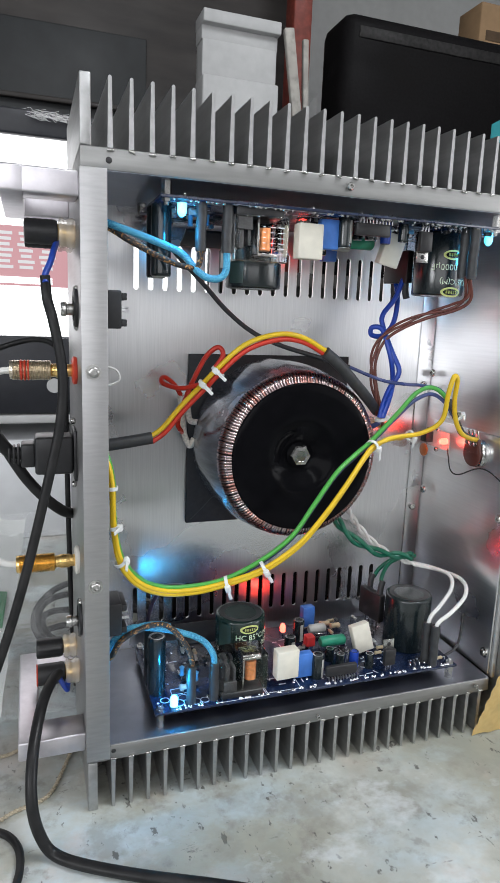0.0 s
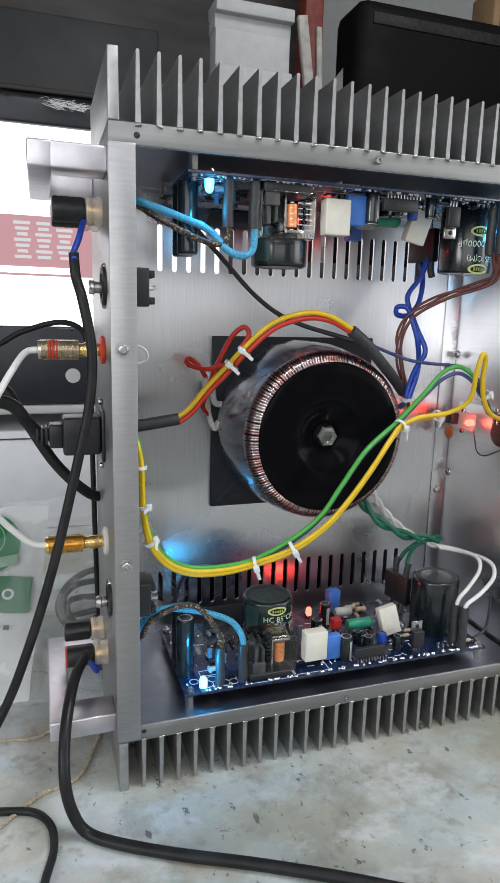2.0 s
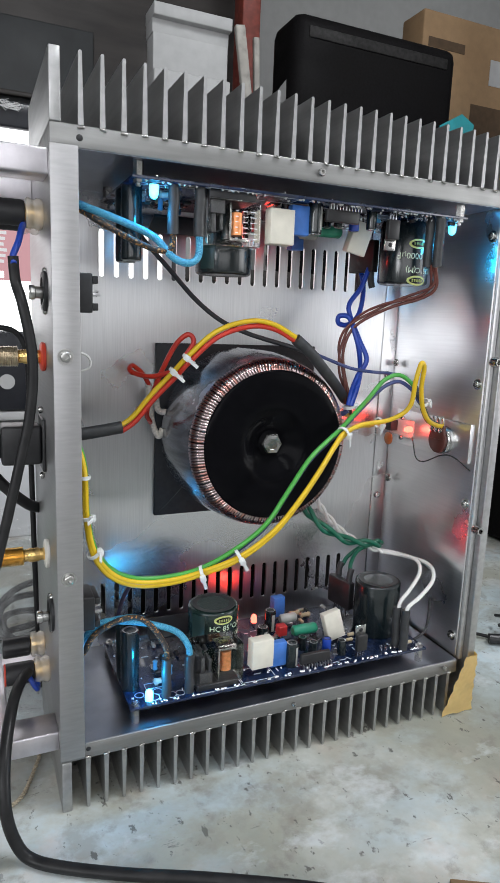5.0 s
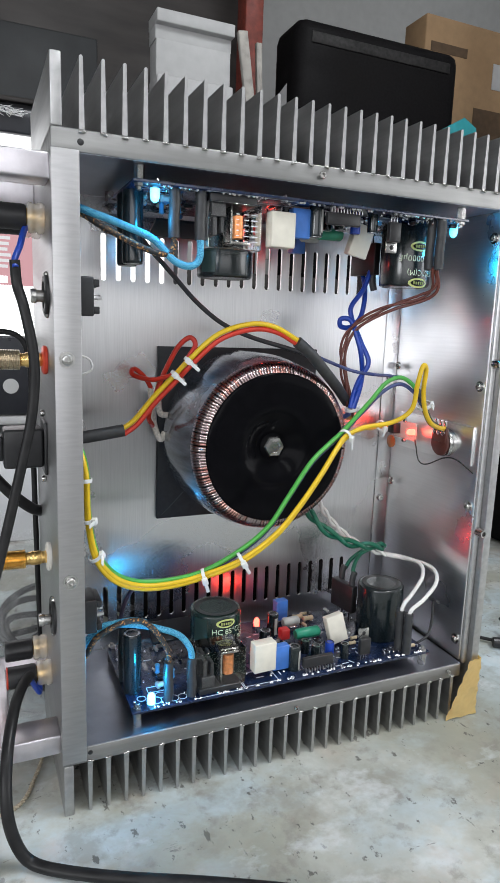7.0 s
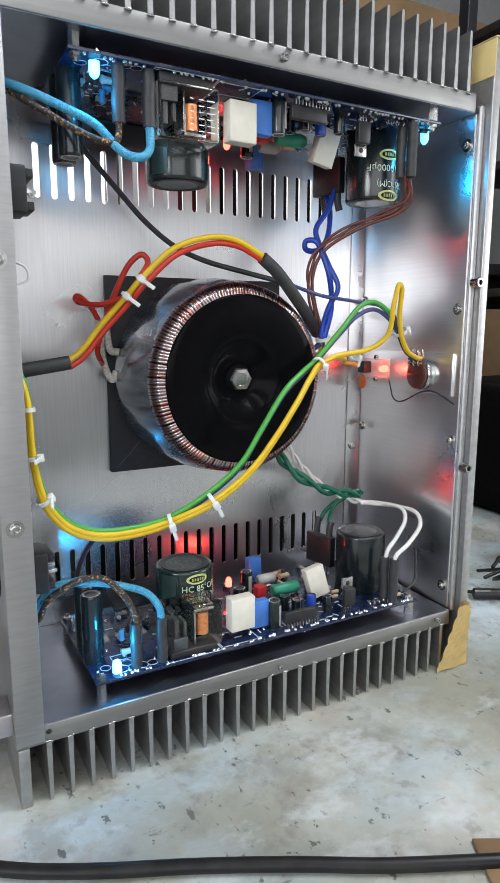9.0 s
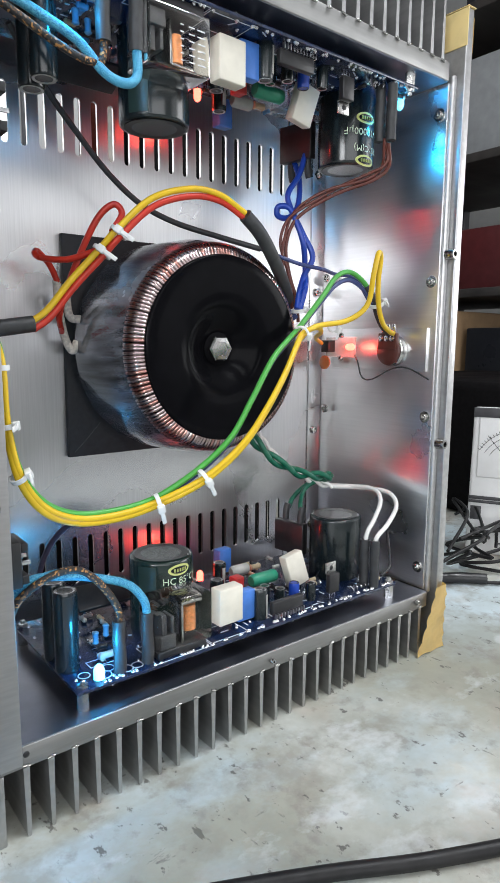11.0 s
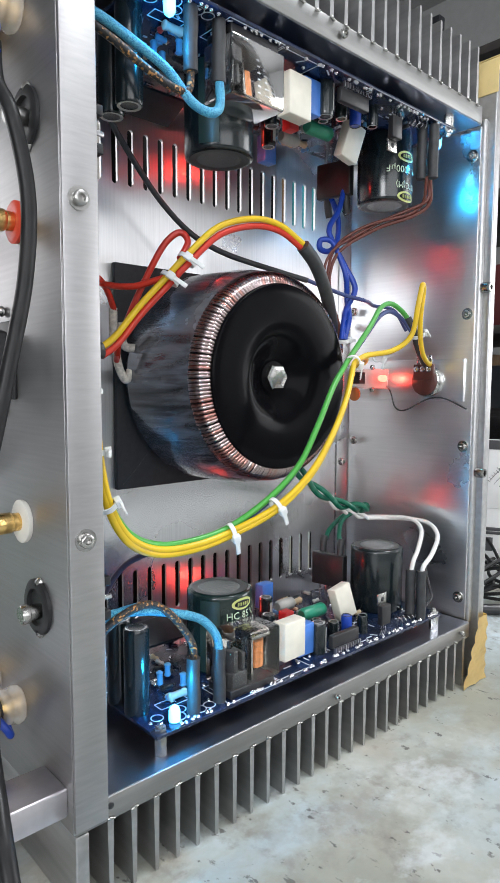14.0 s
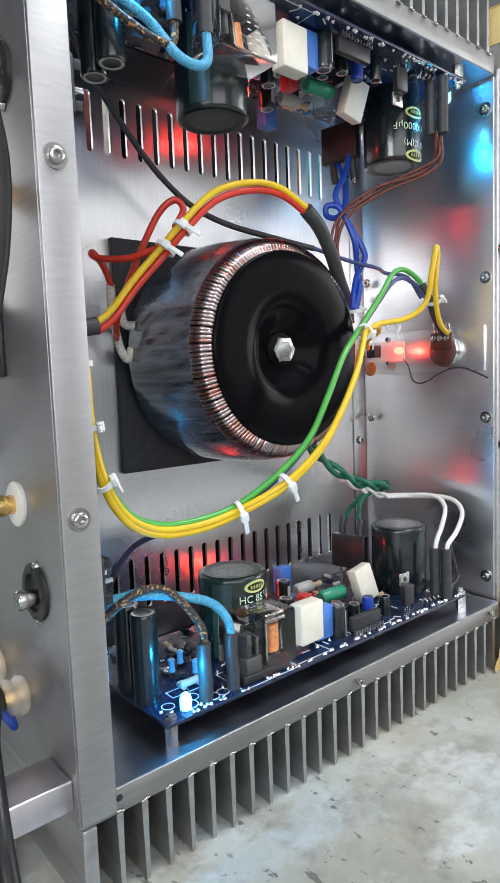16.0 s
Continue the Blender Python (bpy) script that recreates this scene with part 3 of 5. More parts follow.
def audio_socket(y, z):
    """A black round panel socket with a silver latch barrel outside and its black body inside."""
    s = part("audio_socket", lathe([(0.0128, 0), (0.0128, 0.0016), (0.0115, 0.0024), (0.0085, 0.0024), (0.0080, 0.0006), (0.0001, 0.0006)], 28, "-x", (-0.0031, y, z)), M_BLACK, amp, "black round audio socket")
    part("latch", lathe([(0.0032, 0), (0.0036, 0.002), (0.0036, 0.006), (0.0044, 0.0065), (0.0044, 0.009), (0.0038, 0.0098)], 20, "-x", (-0.0036, y - 0.003, z - 0.001)), M_STEEL, s)
    for dz in (-0.0115, 0.0115):
        part("rivet", lathe([(0.0026, 0), (0.0026, 0.001), (0.0014, 0.0022)], 12, "-x", (-0.0033, y - 0.002, z + dz)), M_STEEL, s)
    part("socket_body", joined(box((0.0002, y - 0.012, z - 0.012), (0.0235, y + 0.012, z + 0.012), 0.001), box((0.0235, y - 0.011, z + 0.006), (0.027, y + 0.011, z + 0.0105), 0.0004),
                               box((0.0235, y - 0.011, z - 0.0105), (0.027, y + 0.011, z - 0.006), 0.0004)), M_BLACK, s)
    for k in range(3):
        part("solder_tag", box((0.0235, y - 0.008 + 0.006 * k, z - 0.0015 + 0.002 * (k % 2)), (0.0290, y - 0.0066 + 0.006 * k, z + 0.0005 + 0.002 * (k % 2)), 0.0001), M_SOLDER, s)


audio_socket(0.030, 0.355)
audio_socket(0.030, 0.143)
part("rca_socket", rod(0.0042, 0.012, "-x", (-0.0030, 0.042, 0.3142)), M_GOLD, amp, "gold phono socket")
part("insulating_washer", lathe([(0.0088, 0), (0.0093, 0.0008), (0.0093, 0.0022), (0.0080, 0.0030), (0.0045, 0.0030)], 28, "-x", (-0.0031, 0.042, 0.3142)), M_REDW, amp, "red washer")
part("rca_socket", rod(0.0042, 0.012, "-x", (-0.0030, 0.044, 0.1800)), M_GOLD, amp, "gold phono socket")
part("insulating_washer", lathe([(0.0095, 0), (0.0100, 0.0008), (0.0100, 0.0022), (0.0085, 0.0030), (0.0045, 0.0030)], 28, "-x", (-0.0031, 0.044, 0.1800)), M_WASHER, amp, "white washer")
part("earth_loop", tube([(0.0, 0.040, 0.312), (0.012, 0.026, 0.318), (0.021, 0.024, 0.316), (0.022, 0.024, 0.309), (0.012, 0.026, 0.306), (0.0, 0.040, 0.309)], 0.0007, 6), M_WHT, amp)
inlet = part("mains_inlet", box((-0.0052, 0.048, 0.236), (-0.0031, 0.074, 0.272), 0.0008), M_BLACK, amp, "black mains inlet")
part("inlet_body", box((-0.0004, 0.050, 0.240), (0.012, 0.072, 0.268), 0.001), M_BLACK, inlet)
for z in (0.231, 0.277):
    screw((-0.0031, 0.061, z), "-x", 0.0024, False)

# pale inner plate, volume control and indicator on the inside of the front
plate = part("control_plate", box((0.3325, 0.014, 0.231), (0.3348, 0.114, 0.264), 0.0004), M_INNER, amp, "small bright plate carrying the volume control")
pot = part("volume_control", lathe([(0.0118, 0), (0.0122, 0.001), (0.0122, 0.006), (0.0108, 0.0072), (0.0040, 0.0072), (0.0034, 0.0060), (0.0001, 0.0060)], 28, "-x", (0.3322, 0.043, 0.2465)), M_STEEL, amp, "round brown potentiometer with solder tags")
part("wafer", rod(0.0113, 0.0022, "-x", (0.3245, 0.043, 0.2465), 28), M_BROWN, pot)
part("tag_board", box((0.3212, 0.034, 0.2475), (0.3244, 0.052, 0.2600), 0.0005), M_BROWN, pot)
for k in range(3):
    part("eyelet", lathe([(0.0024, 0), (0.0024, 0.0010), (0.0013, 0.0013), (0.0010, 0.0004), (0.0001, 0.0004)], 14, "-x", (0.3211, 0.0375 + 0.0055 * k, 0.2560)), M_SOLDER, pot)
    part("solder_tag", cbox((0.3228, 0.0375 + 0.0055 * k, 0.2630), (0.0012, 0.0030, 0.0085), 0.0004, 1, (0, -12, 0)), M_SOLDER, pot)
ind = part("indicator_board", box((0.3255, 0.080, 0.2405), (0.3270, 0.114, 0.2570), 0.0002), M_AMBER, amp, "small clear board with a lit red indicator")
part("board_header", box((0.3175, 0.103, 0.2445), (0.3255, 0.112, 0.2545), 0.0005), M_BLACK, ind)
part("indicator_light", lathe([(0.0029, 0), (0.0029, 0.005), (0.0022, 0.0072), (0.0008, 0.0082)], 16, "-x", (0.3262, 0.083, 0.249)), M_LEDR, ind, "lit red light")
part("disc_capacitor", lathe([(0.004, 0), (0.006, 0.0012), (0.006, 0.0024), (0.004, 0.0036)], 20, "-x", (0.3240, 0.112, 0.2355)), M_ORANGE, ind)
for z in (0.2395, 0.2585):
    screw((0.3250, 0.094, z), "-x", 0.0022, False, ind)
part("pillar", rod(0.0025, 0.0055, "-x", (0.3326, 0.100, 0.249), 10), M_STEEL, ind)

# masking tape wrapped round the lower and upper ends of the front panel
def tape(pts_z, name_label, lo, hi):
    t = thing("masking_tape", (0.345, 0.0, lo), name_label, "tape")
    bm = bmesh.new()
    nu, nv = 12, 14
    grid = []
    for j in range(nv + 1):
        z = lo + (hi - lo) * j / nv
        row = []
        for i in range(nu + 1):
            u = i / nu
            if u < 0.55:
                x, y = pts_z(z)[0] + (0.352 - pts_z(z)[0]) * u / 0.55, -0.0026
            else:
                x, y = 0.3525, -0.0024 + (u - 0.55) / 0.45 * 0.05
            n = noise.noise(Vector((x * 90, y * 90, z * 60)))
            row.append(bm.verts.new((x + 0.0007 * n, y - 0.0014 * abs(n) - (0.0012 if (i + j) % 3 == 0 else 0), z + 0.0015 * n)))
        grid.append(row)
    for j in range(nv):
        for i in range(nu):
            bm.faces.new((grid[j][i], grid[j][i + 1], grid[j + 1][i + 1], grid[j + 1][i]))
    r = bmesh.ops.solidify(bm, geom=bm.faces[:], thickness=0.0003)
    part("tape_strip", bm, M_TAPE, t)


tape(lambda z: (0.316 + max(0.0, (z - TABLE) * 0.42),), "crinkled yellow masking tape round the panel's lower end", TABLE + 0.0005, 0.062)
upper_tape = thing("masking_tape", (0.346, 0.0, 0.46), "yellow masking tape stuck to the panel's upper end", "tape")
part("tape_strip", joined(box((0.3416, -0.0010, 0.459), (0.3422, 0.021, 0.4835), 0.0001), box((0.3416, -0.0010, 0.4842), (0.3505, 0.030, 0.4848), 0.0001)), M_TAPE, upper_tape)
flap = thing("masking_tape", (0.352, 0.03, 0.46), "loose yellow flap of masking tape on the panel's upper end", "tape")
bm = bmesh.new()
gr = [[bm.verts.new((0.3503 + 0.017 * i / 6 * (1 - 0.3 * abs(j / 5 - 0.5)), 0.0 + 0.012 * i / 6, 0.456 + 0.024 * j / 5 - 0.003 * i / 6 + 0.002 * math.sin(i * 2.1 + j))) for j in range(6)] for i in range(7)]
for i in range(6):
    for j in range(5):
        bm.faces.new((gr[i][j], gr[i + 1][j], gr[i + 1][j + 1], gr[i][j + 1]))
bmesh.ops.solidify(bm, geom=bm.faces[:], thickness=0.0004)
part("tape_flap", bm, M_TAPE, flap)

# ---- toroidal transformer ----
TX, TZ, TR = 0.167, 0.248, 0.0668
pad = thing("rubber_pad", (TX, 0.128, TZ), "square black rubber mounting pad on the base plate", "pad")
part("pad_sheet", box((0.0935, 0.1255, 0.1735), (0.2430, 0.1296, 0.3215), 0.0006), M_PAD, pad)
part("crease", tube([(0.0975, 0.1254, 0.1770), (0.106, 0.1253, 0.1850), (0.1165, 0.1254, 0.1960)], 0.0003, 5), M_SHRINK, pad, "pale diagonal crease")
tor = thing("toroidal_transformer", (TX, 0.1255, TZ), "large toroidal mains transformer wrapped in clear film over copper", "transformer")
Y_FACE, Y_BACK = 0.0460, 0.1253
body = []
for k in range(9):
    a = math.pi / 2 * k / 8
    body.append((TR + 0.005 - 0.011 + 0.011 * math.sin(a), Y_BACK - 0.011 + 0.011 * math.cos(a)))
body = [(0.025, Y_BACK)] + body + [(TR + 0.0047, 0.096), (TR + 0.0042, 0.082), (TR + 0.0024, 0.068), (TR, Y_FACE + 0.0105)]
bm = lathe([(r, -h) for r, h in body], 72, "-y", (TX, 0, TZ), cap=False)
# the film lies in overlapping straight folds, each at its own slight tilt
folds = [random.uniform(-0.0005, 0.0003) for k in range(72)]
for v in bm.verts:
    d = Vector((v.co.x - TX, 0, v.co.z - TZ))
    k = round(math.atan2(d.z, d.x) / math.tau * 72) % 72
    lean = random.Random(k).uniform(-0.006, 0.006)
    v.co += d.normalized() * (folds[k] + lean * (v.co.y - 0.09) * (1 if d.length > 0.05 else 0))
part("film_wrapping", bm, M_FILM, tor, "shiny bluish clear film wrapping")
# windings round the front edge: rounded bars side by side, some bare copper, some under film
WIND = 168
prof = []
for k in range(9):
    a = math.pi / 2 * k / 8
    prof.append((TR - 0.0105 + 0.0108 * math.cos(a), Y_FACE + 0.0105 - 0.0108 * math.sin(a)))
prof += [(0.0530, Y_FACE - 0.0001), (0.0480, Y_FACE + 0.003)]
bm = bmesh.new()
half = math.pi / WIND * 0.96
sect = []
for r, y in prof:
    for s, lift in ((-1, -0.0009), (-0.6, -0.0002), (0, 0.0), (0.6, -0.0002), (1, -0.0009)):
        rr = r + (lift if r > 0.055 else 0)
        yy = y - (lift if r <= 0.0620 else 0)
        sect.append((rr, s * half, yy))
vs = [bm.verts.new((TX + r * math.cos(a), y, TZ + r * math.sin(a))) for r, a, y in sect]
for i in range(len(prof) - 1):
    for j in range(4):
        bm.faces.new((vs[i * 5 + j], vs[i * 5 + j + 1], vs[i * 5 + j + 6], vs[i * 5 + j + 5]))
bmesh.ops.translate(bm, vec=(-TX, 0, -TZ), verts=bm.verts)
master = bpy.data.meshes.new("turn")
bm.to_mesh(master)
bm.free()
master.polygons.foreach_set("use_smooth", [True] * len(master.polygons))
turn_meshes = []
for m in (M_COPPER, M_SILVER):
    me = master.copy()
    me.materials.append(m)
    turn_meshes.append(me)
for k in range(WIND):
    a = k * 360 / WIND + random.uniform(-0.35, 0.35)
    copper = (noise.noise(Vector((math.cos(radians(a)) * 2.2, math.sin(radians(a)) * 2.2, 3.7))) + random.uniform(-0.55, 0.55)) > 0.0
    o = new("winding_turn", turn_meshes[0 if copper else 1])
    o.parent = tor
    o.matrix_basis = pose(0, -0.1255, 0, 0, -a, 0)
# the dished cover, its bolt and washer
dish = [(0.0582, 0.0015), (0.0585, 0.0007), (0.0581, -0.0003), (0.0570, -0.0008), (0.0500, -0.0009), (0.0360, -0.0008), (0.0310, -0.0003), (0.0270, 0.0012), (0.0230, 0.0036), (0.0190, 0.0064), (0.0155, 0.0088), (0.0130, 0.0103), (0.0110, 0.0110), (0.0020, 0.0110)]
part("dished_cover", lathe([(r, -h) for r, h in dish], 96, "-y", (TX, Y_FACE - 0.0012, TZ), cap=False), M_DISC, tor, "glossy black dished cover")
part("washer", lathe([(0.0050, 0), (0.0105, 0), (0.0105, 0.0012), (0.0050, 0.0014)], 32, "-y", (TX, Y_FACE + 0.0096, TZ), cap=False), M_DISC, tor)
part("bolt", lathe([(0.0088, 0), (0.0088, 0.0048), (0.0078, 0.0060), (0.0050, 0.0062), (0.0046, 0.0057), (0.0001, 0.0057)], 6, "-y", (TX, Y_FACE + 0.0096, TZ)), M_STEEL, tor, "hexagon steel bolt head", smooth=False)


# ---- circuit boards ----
PCB_TOP = 0.0705


def curved(bm, r, cx, cy, cz, mid):
    """Bends flat letters round an upright can of radius r; mid is the angle that the middle faces."""
    for v in bm.verts:
        a = mid + v.co.x / r
        v.co = Vector((cx + (r + 0.0003) * math.cos(a), cy + (r + 0.0003) * math.sin(a), cz + v.co.y))
    return bm


def circuit_board(up, label):
    """An amplifier board in the lower board's coordinates; the upper one hangs as its mirror image."""
    flip = Matrix.Translation((0, 0, 0.4945)) @ Matrix.Diagonal((1, 1, -1, 1)) if up else Matrix()
    cb = thing("circuit_board", flip @ Vector((0.174, 0.06, 0.058)), label, "circuit board", "amplifier boards")

    def add(name, bm, material, parent=None, lab="", smooth=True):
        bm.transform(flip)
        return part(name, bm, material, parent or cb, lab, smooth=smooth)

    add("board", box((0.046, 0.010, PCB_TOP - 0.0018), (0.304, 0.112, PCB_TOP), 0.0002), M_PCB, None, "dark blue solder-masked board")
    for x, y in ((0.0505, 0.014), (0.299, 0.0135), (0.0505, 0.107), (0.299, 0.107)):
        post = add("standoff", lathe([(0.0034, 0), (0.0034, PCB_TOP - 0.0018 - 0.0582)], 6, "z", (x, y, 0.0582)), M_STEEL, None, "steel hexagon standoff", False)
        add("nut", lathe([(0.0032, 0), (0.0032, 0.002), (0.0016, 0.0022), (0.0016, 0.004), (0.0010, 0.0044)], 6, "z", (x, y, PCB_TOP)), M_STEEL, post, "", False)

    def can(x, y, r, h, sleeve, top, texts=(), stripe=None):
        c = add("capacitor", lathe([(r * 0.96, 0), (r, 0.0012), (r, h - 0.0022), (r * 0.985, h - 0.0008), (r * 0.93, h), (r * 0.86, h - 0.0001)], 40 if r > 0.01 else 24, "z", (x, y, PCB_TOP)), sleeve, None,
                "large sleeved electrolytic capacitor" if r > 0.01 else "small electrolytic capacitor")
        add("can_top", lathe([(r * 0.86, h - 0.0012), (r * 0.86, h + 0.0002), (r * 0.5, h - 0.0003), (0.0003, h - 0.0003)], 32, "z", (x, y, PCB_TOP)), top, c)
        if stripe is not None:
            bm2 = bmesh.new()
            rows = []
            for zz in (0.0015, h - 0.003):
                rows.append([bm2.verts.new((x + (r + 0.0002) * math.cos(stripe + k * 0.06), y + (r + 0.0002) * math.sin(stripe + k * 0.06), PCB_TOP + zz)) for k in range(-5, 6)])
            for k in range(10):
                bm2.faces.new((rows[0][k], rows[0][k + 1], rows[1][k + 1], rows[1][k]))
            add("polarity_stripe", bm2, M_CAPSTRIPE if r > 0.01 else M_RESG, c)
        for words, size, zz, ang in texts:
            if words == "badge":
                for rad_, matl in ((1.0, M_LOGO), (0.78, M_CAP)):
                    bm2 = bmesh.new()
                    bmesh.ops.create_circle(bm2, cap_ends=True, cap_tris=True, segments=28, radius=1)
                    bm2.transform(Matrix.Diagonal((size * rad_, size * 0.45 * (rad_ if rad_ == 1 else 0.62), 1, 1)))
                    curved(bm2, r + (0.0 if rad_ == 1 else 0.0003), x, y, PCB_TOP + zz, ang)
                    add("badge", bm2, matl, c)
                bm2 = joined(*[cbox(((k - 2) * size * 0.24, 0, 0), (size * 0.15, size * 0.26, 0.0001), 0) for k in range(5)])
                add("badge_marks", curved(bm2, r + 0.0006, x, y, PCB_TOP + zz, ang), M_LOGO, c)
                continue
            t = text_mesh(words, size)
            if up:
                t.transform(Matrix.Diagonal((-1, 1, 1, 1)))
            add("printed_text", curved(t, r + 0.0002, x, y, PCB_TOP + zz, ang), M_PRINT, c, "pale printed rating")
        return c

    facing = -2.05
    can(0.052, 0.038, 0.0068, 0.046, M_CAP, M_ALUTOP if not up else M_RESG)
    can(0.052, 0.0550, 0.0068, 0.046, M_CAP, M_ALUTOP if not up else M_RESG)
    lab_l = () if up else (("badge", 0.0080, 0.0422, -1.50), ("HC 85°C(M)", 0.0062, 0.0352, -1.27), ("63WV 10000µF", 0.0066, 0.0275, -1.17))
    lab_r = (("badge", 0.0085, 0.0175, -1.62), ("63WV10000µF", 0.0068, 0.0265, -1.42), ("HC85°C(M)", 0.0060, 0.0375, -1.38), ("badge", 0.0085, 0.0455, -1.62)) if up else ()
    can(0.1240, 0.0570, 0.0202, 0.0480 if not up else 0.050, M_CAPG if not up else M_CAP, M_CAPTOP, lab_l, stripe=-2.55)
    can(0.2805, 0.054, 0.0200, 0.0485 if not up else 0.048, M_CAP, M_CAPTOP, lab_r)

    # relay: clear cover over a coil, contacts and black base
    rl = add("relay", box((0.0965, 0.0135, PCB_TOP + 0.0002), (0.1295, 0.0335, PCB_TOP + 0.0055), 0.0006), M_BLACK, None, "relay under a clear plastic cover")
    add("clear_cover", box((0.0950, 0.0115, PCB_TOP + 0.0050), (0.1325, 0.0345, PCB_TOP + 0.0345), 0.0014, 3), M_CLEAR, rl, "clear plastic cover").visible_shadow = False
    add("coil", lathe([(0.0042, 0), (0.0042, 0.015)], 20, "z", (0.121, 0.0235, PCB_TOP + 0.011)), M_COIL, rl, "copper coil")
    add("armature", joined(box((0.1135, 0.018, PCB_TOP + 0.0055), (0.1150, 0.030, PCB_TOP + 0.030), 0.0003), box((0.1135, 0.017, PCB_TOP + 0.0285), (0.1275, 0.030, PCB_TOP + 0.0305), 0.0003)), M_STEEL, rl)
    add("contact_block", joined(box((0.0985, 0.0150, PCB_TOP + 0.0055), (0.1085, 0.0315, PCB_TOP + 0.014), 0.0004), box((0.1000, 0.0165, PCB_TOP + 0.014), (0.1030, 0.030, PCB_TOP + 0.026), 0.0003),
                                box((0.1060, 0.0165, PCB_TOP + 0.014), (0.1080, 0.030, PCB_TOP + 0.024), 0.0003)), M_SHRINK, rl)
    marks = [cbox((0.1215 + 0.006 * ((k % 3) - 1), 0.0123, PCB_TOP + 0.012 + 0.0034 * (k // 3)), (0.0034 + 0.0014 * ((k * 7) % 3 - 1), 0.0002, 0.0005), 0) for k in range(18)] if up else []
    if marks:
        add("printed_marks", joined(*marks), M_SILK, rl)

    def brick(name, c, s, m, rot=None, lab="", parent=None):
        return add(name, cbox((c[0], c[1], PCB_TOP + c[2]), s, 0.0007, 2, rot), m, parent, lab)

    brick("film_capacitor", (0.1515, 0.0225, 0.0180), (0.0185, 0.0095, 0.0235), M_CERAM, (0, 0, 2), "cream box capacitor")
    brick("film_capacitor", (0.1685, 0.0275, 0.0115), (0.0140, 0.0070, 0.0200), M_BLUE, None, "blue box capacitor")
    brick("film_capacitor", (0.2315, 0.0475, 0.0160), (0.0165, 0.0080, 0.0240), M_CERAM, (-10, -12, 0), "cream box capacitor leaning over")
    brick("film_capacitor", (0.2050, 0.1020, 0.0130), (0.0120, 0.0080, 0.0190), M_BLUE, (0, 0, 4), "blue box capacitor")
    brick("film_capacitor", (0.1905, 0.0640, 0.0100), (0.0080, 0.0080, 0.0090), M_REDB, None, "red box capacitor")
    add("power_resistor", lathe([(0.0035, 0), (0.0046, 0.0015), (0.0046, 0.0215), (0.0035, 0.023)], 20, "x", (0.1965, 0.055, PCB_TOP + 0.0120)), M_GREEN, None, "green lacquered power resistor")
    add("power_resistor", lathe([(0.0030, 0), (0.0042, 0.0015), (0.0042, 0.0145), (0.0030, 0.016)], 18, "x", (0.1960, 0.0785, PCB_TOP + 0.0120)), M_RESG, None, "grey power resistor")
    can(0.1800, 0.0245, 0.0050, 0.0200, M_CAP, M_ALUTOP, stripe=-1.0)
    can(0.2050, 0.0330, 0.0040, 0.0120, M_CAP, M_ALUTOP)
    can(0.2165, 0.0310, 0.0038, 0.0140, M_BLU, M_CAPTOP)
    can(0.2285, 0.0265, 0.0038, 0.0125, M_CAP, M_ALUTOP)
    can(0.1715, 0.0620, 0.0050, 0.0170, M_CAP, M_ALUTOP, stripe=-1.4)
    can(0.1885, 0.0830, 0.0050, 0.0200, M_CAP, M_ALUTOP, stripe=-1.4)
    can(0.2010, 0.0450, 0.0038, 0.0110, M_CAP, M_ALUTOP)
    # driver chip with a row of pins
    ic = brick("driver_chip", (0.1985, 0.0185, 0.0070), (0.0270, 0.0040, 0.0085), M_BLACK, (0, 0, 0), "long black driver chip")
    for k in range(11):
        add("pin", cbox((0.1870 + 0.0025 * k, 0.0160, PCB_TOP + 0.0016), (0.0007, 0.0020, 0.0032), 0), M_SOLDER, ic)
    # upright transistor with a metal tab
    tr = brick("transistor", (0.2420, 0.0180, 0.0120), (0.0100, 0.0044, 0.0140), M_BLACK, None, "black transistor with a drilled metal tab")
    add("metal_tab", box((0.2372, 0.0198, PCB_TOP + 0.0185), (0.2468, 0.0212, PCB_TOP + 0.0265), 0.0003), M_STEEL, tr)
    add("tab_hole", rod(0.0017, 0.0004, "-y", (0.2420, 0.0199, PCB_TOP + 0.0225), 14, 0.0001), M_BLACK, tr)
    for k in range(3):
        add("pin", cbox((0.2394 + 0.0025 * k, 0.0185, PCB_TOP + 0.0028), (0.0008, 0.0006, 0.0056), 0), M_SOLDER, tr)
    # bridge rectifier standing on edge, with spade sleeves
    br = brick("bridge_rectifier", (0.2645, 0.0885, 0.0245), (0.0065, 0.0290, 0.0260), M_BLACK, (0, 0, 10), "square black bridge rectifier on edge")
    for k in range(4):
        add("pin", cbox((0.2645, 0.0785 + 0.0066 * k, PCB_TOP + 0.0055), (0.0010, 0.0012, 0.0115), 0), M_SOLDER, br)
    for dy in (-0.009, 0.009):
        add("spade_sleeve", tube([(0.2668, 0.0885 + dy, PCB_TOP + 0.036), (0.2672, 0.0885 + dy, PCB_TOP + 0.044), (0.2690, 0.0885 + dy, PCB_TOP + 0.050)], 0.0028, 8, 4), M_SHRINK, br)
    brick("header_block", (0.1010, 0.0960, 0.0130), (0.0420, 0.0220, 0.0025), M_BLACK, (24, 0, 0), "black daughter board on edge")
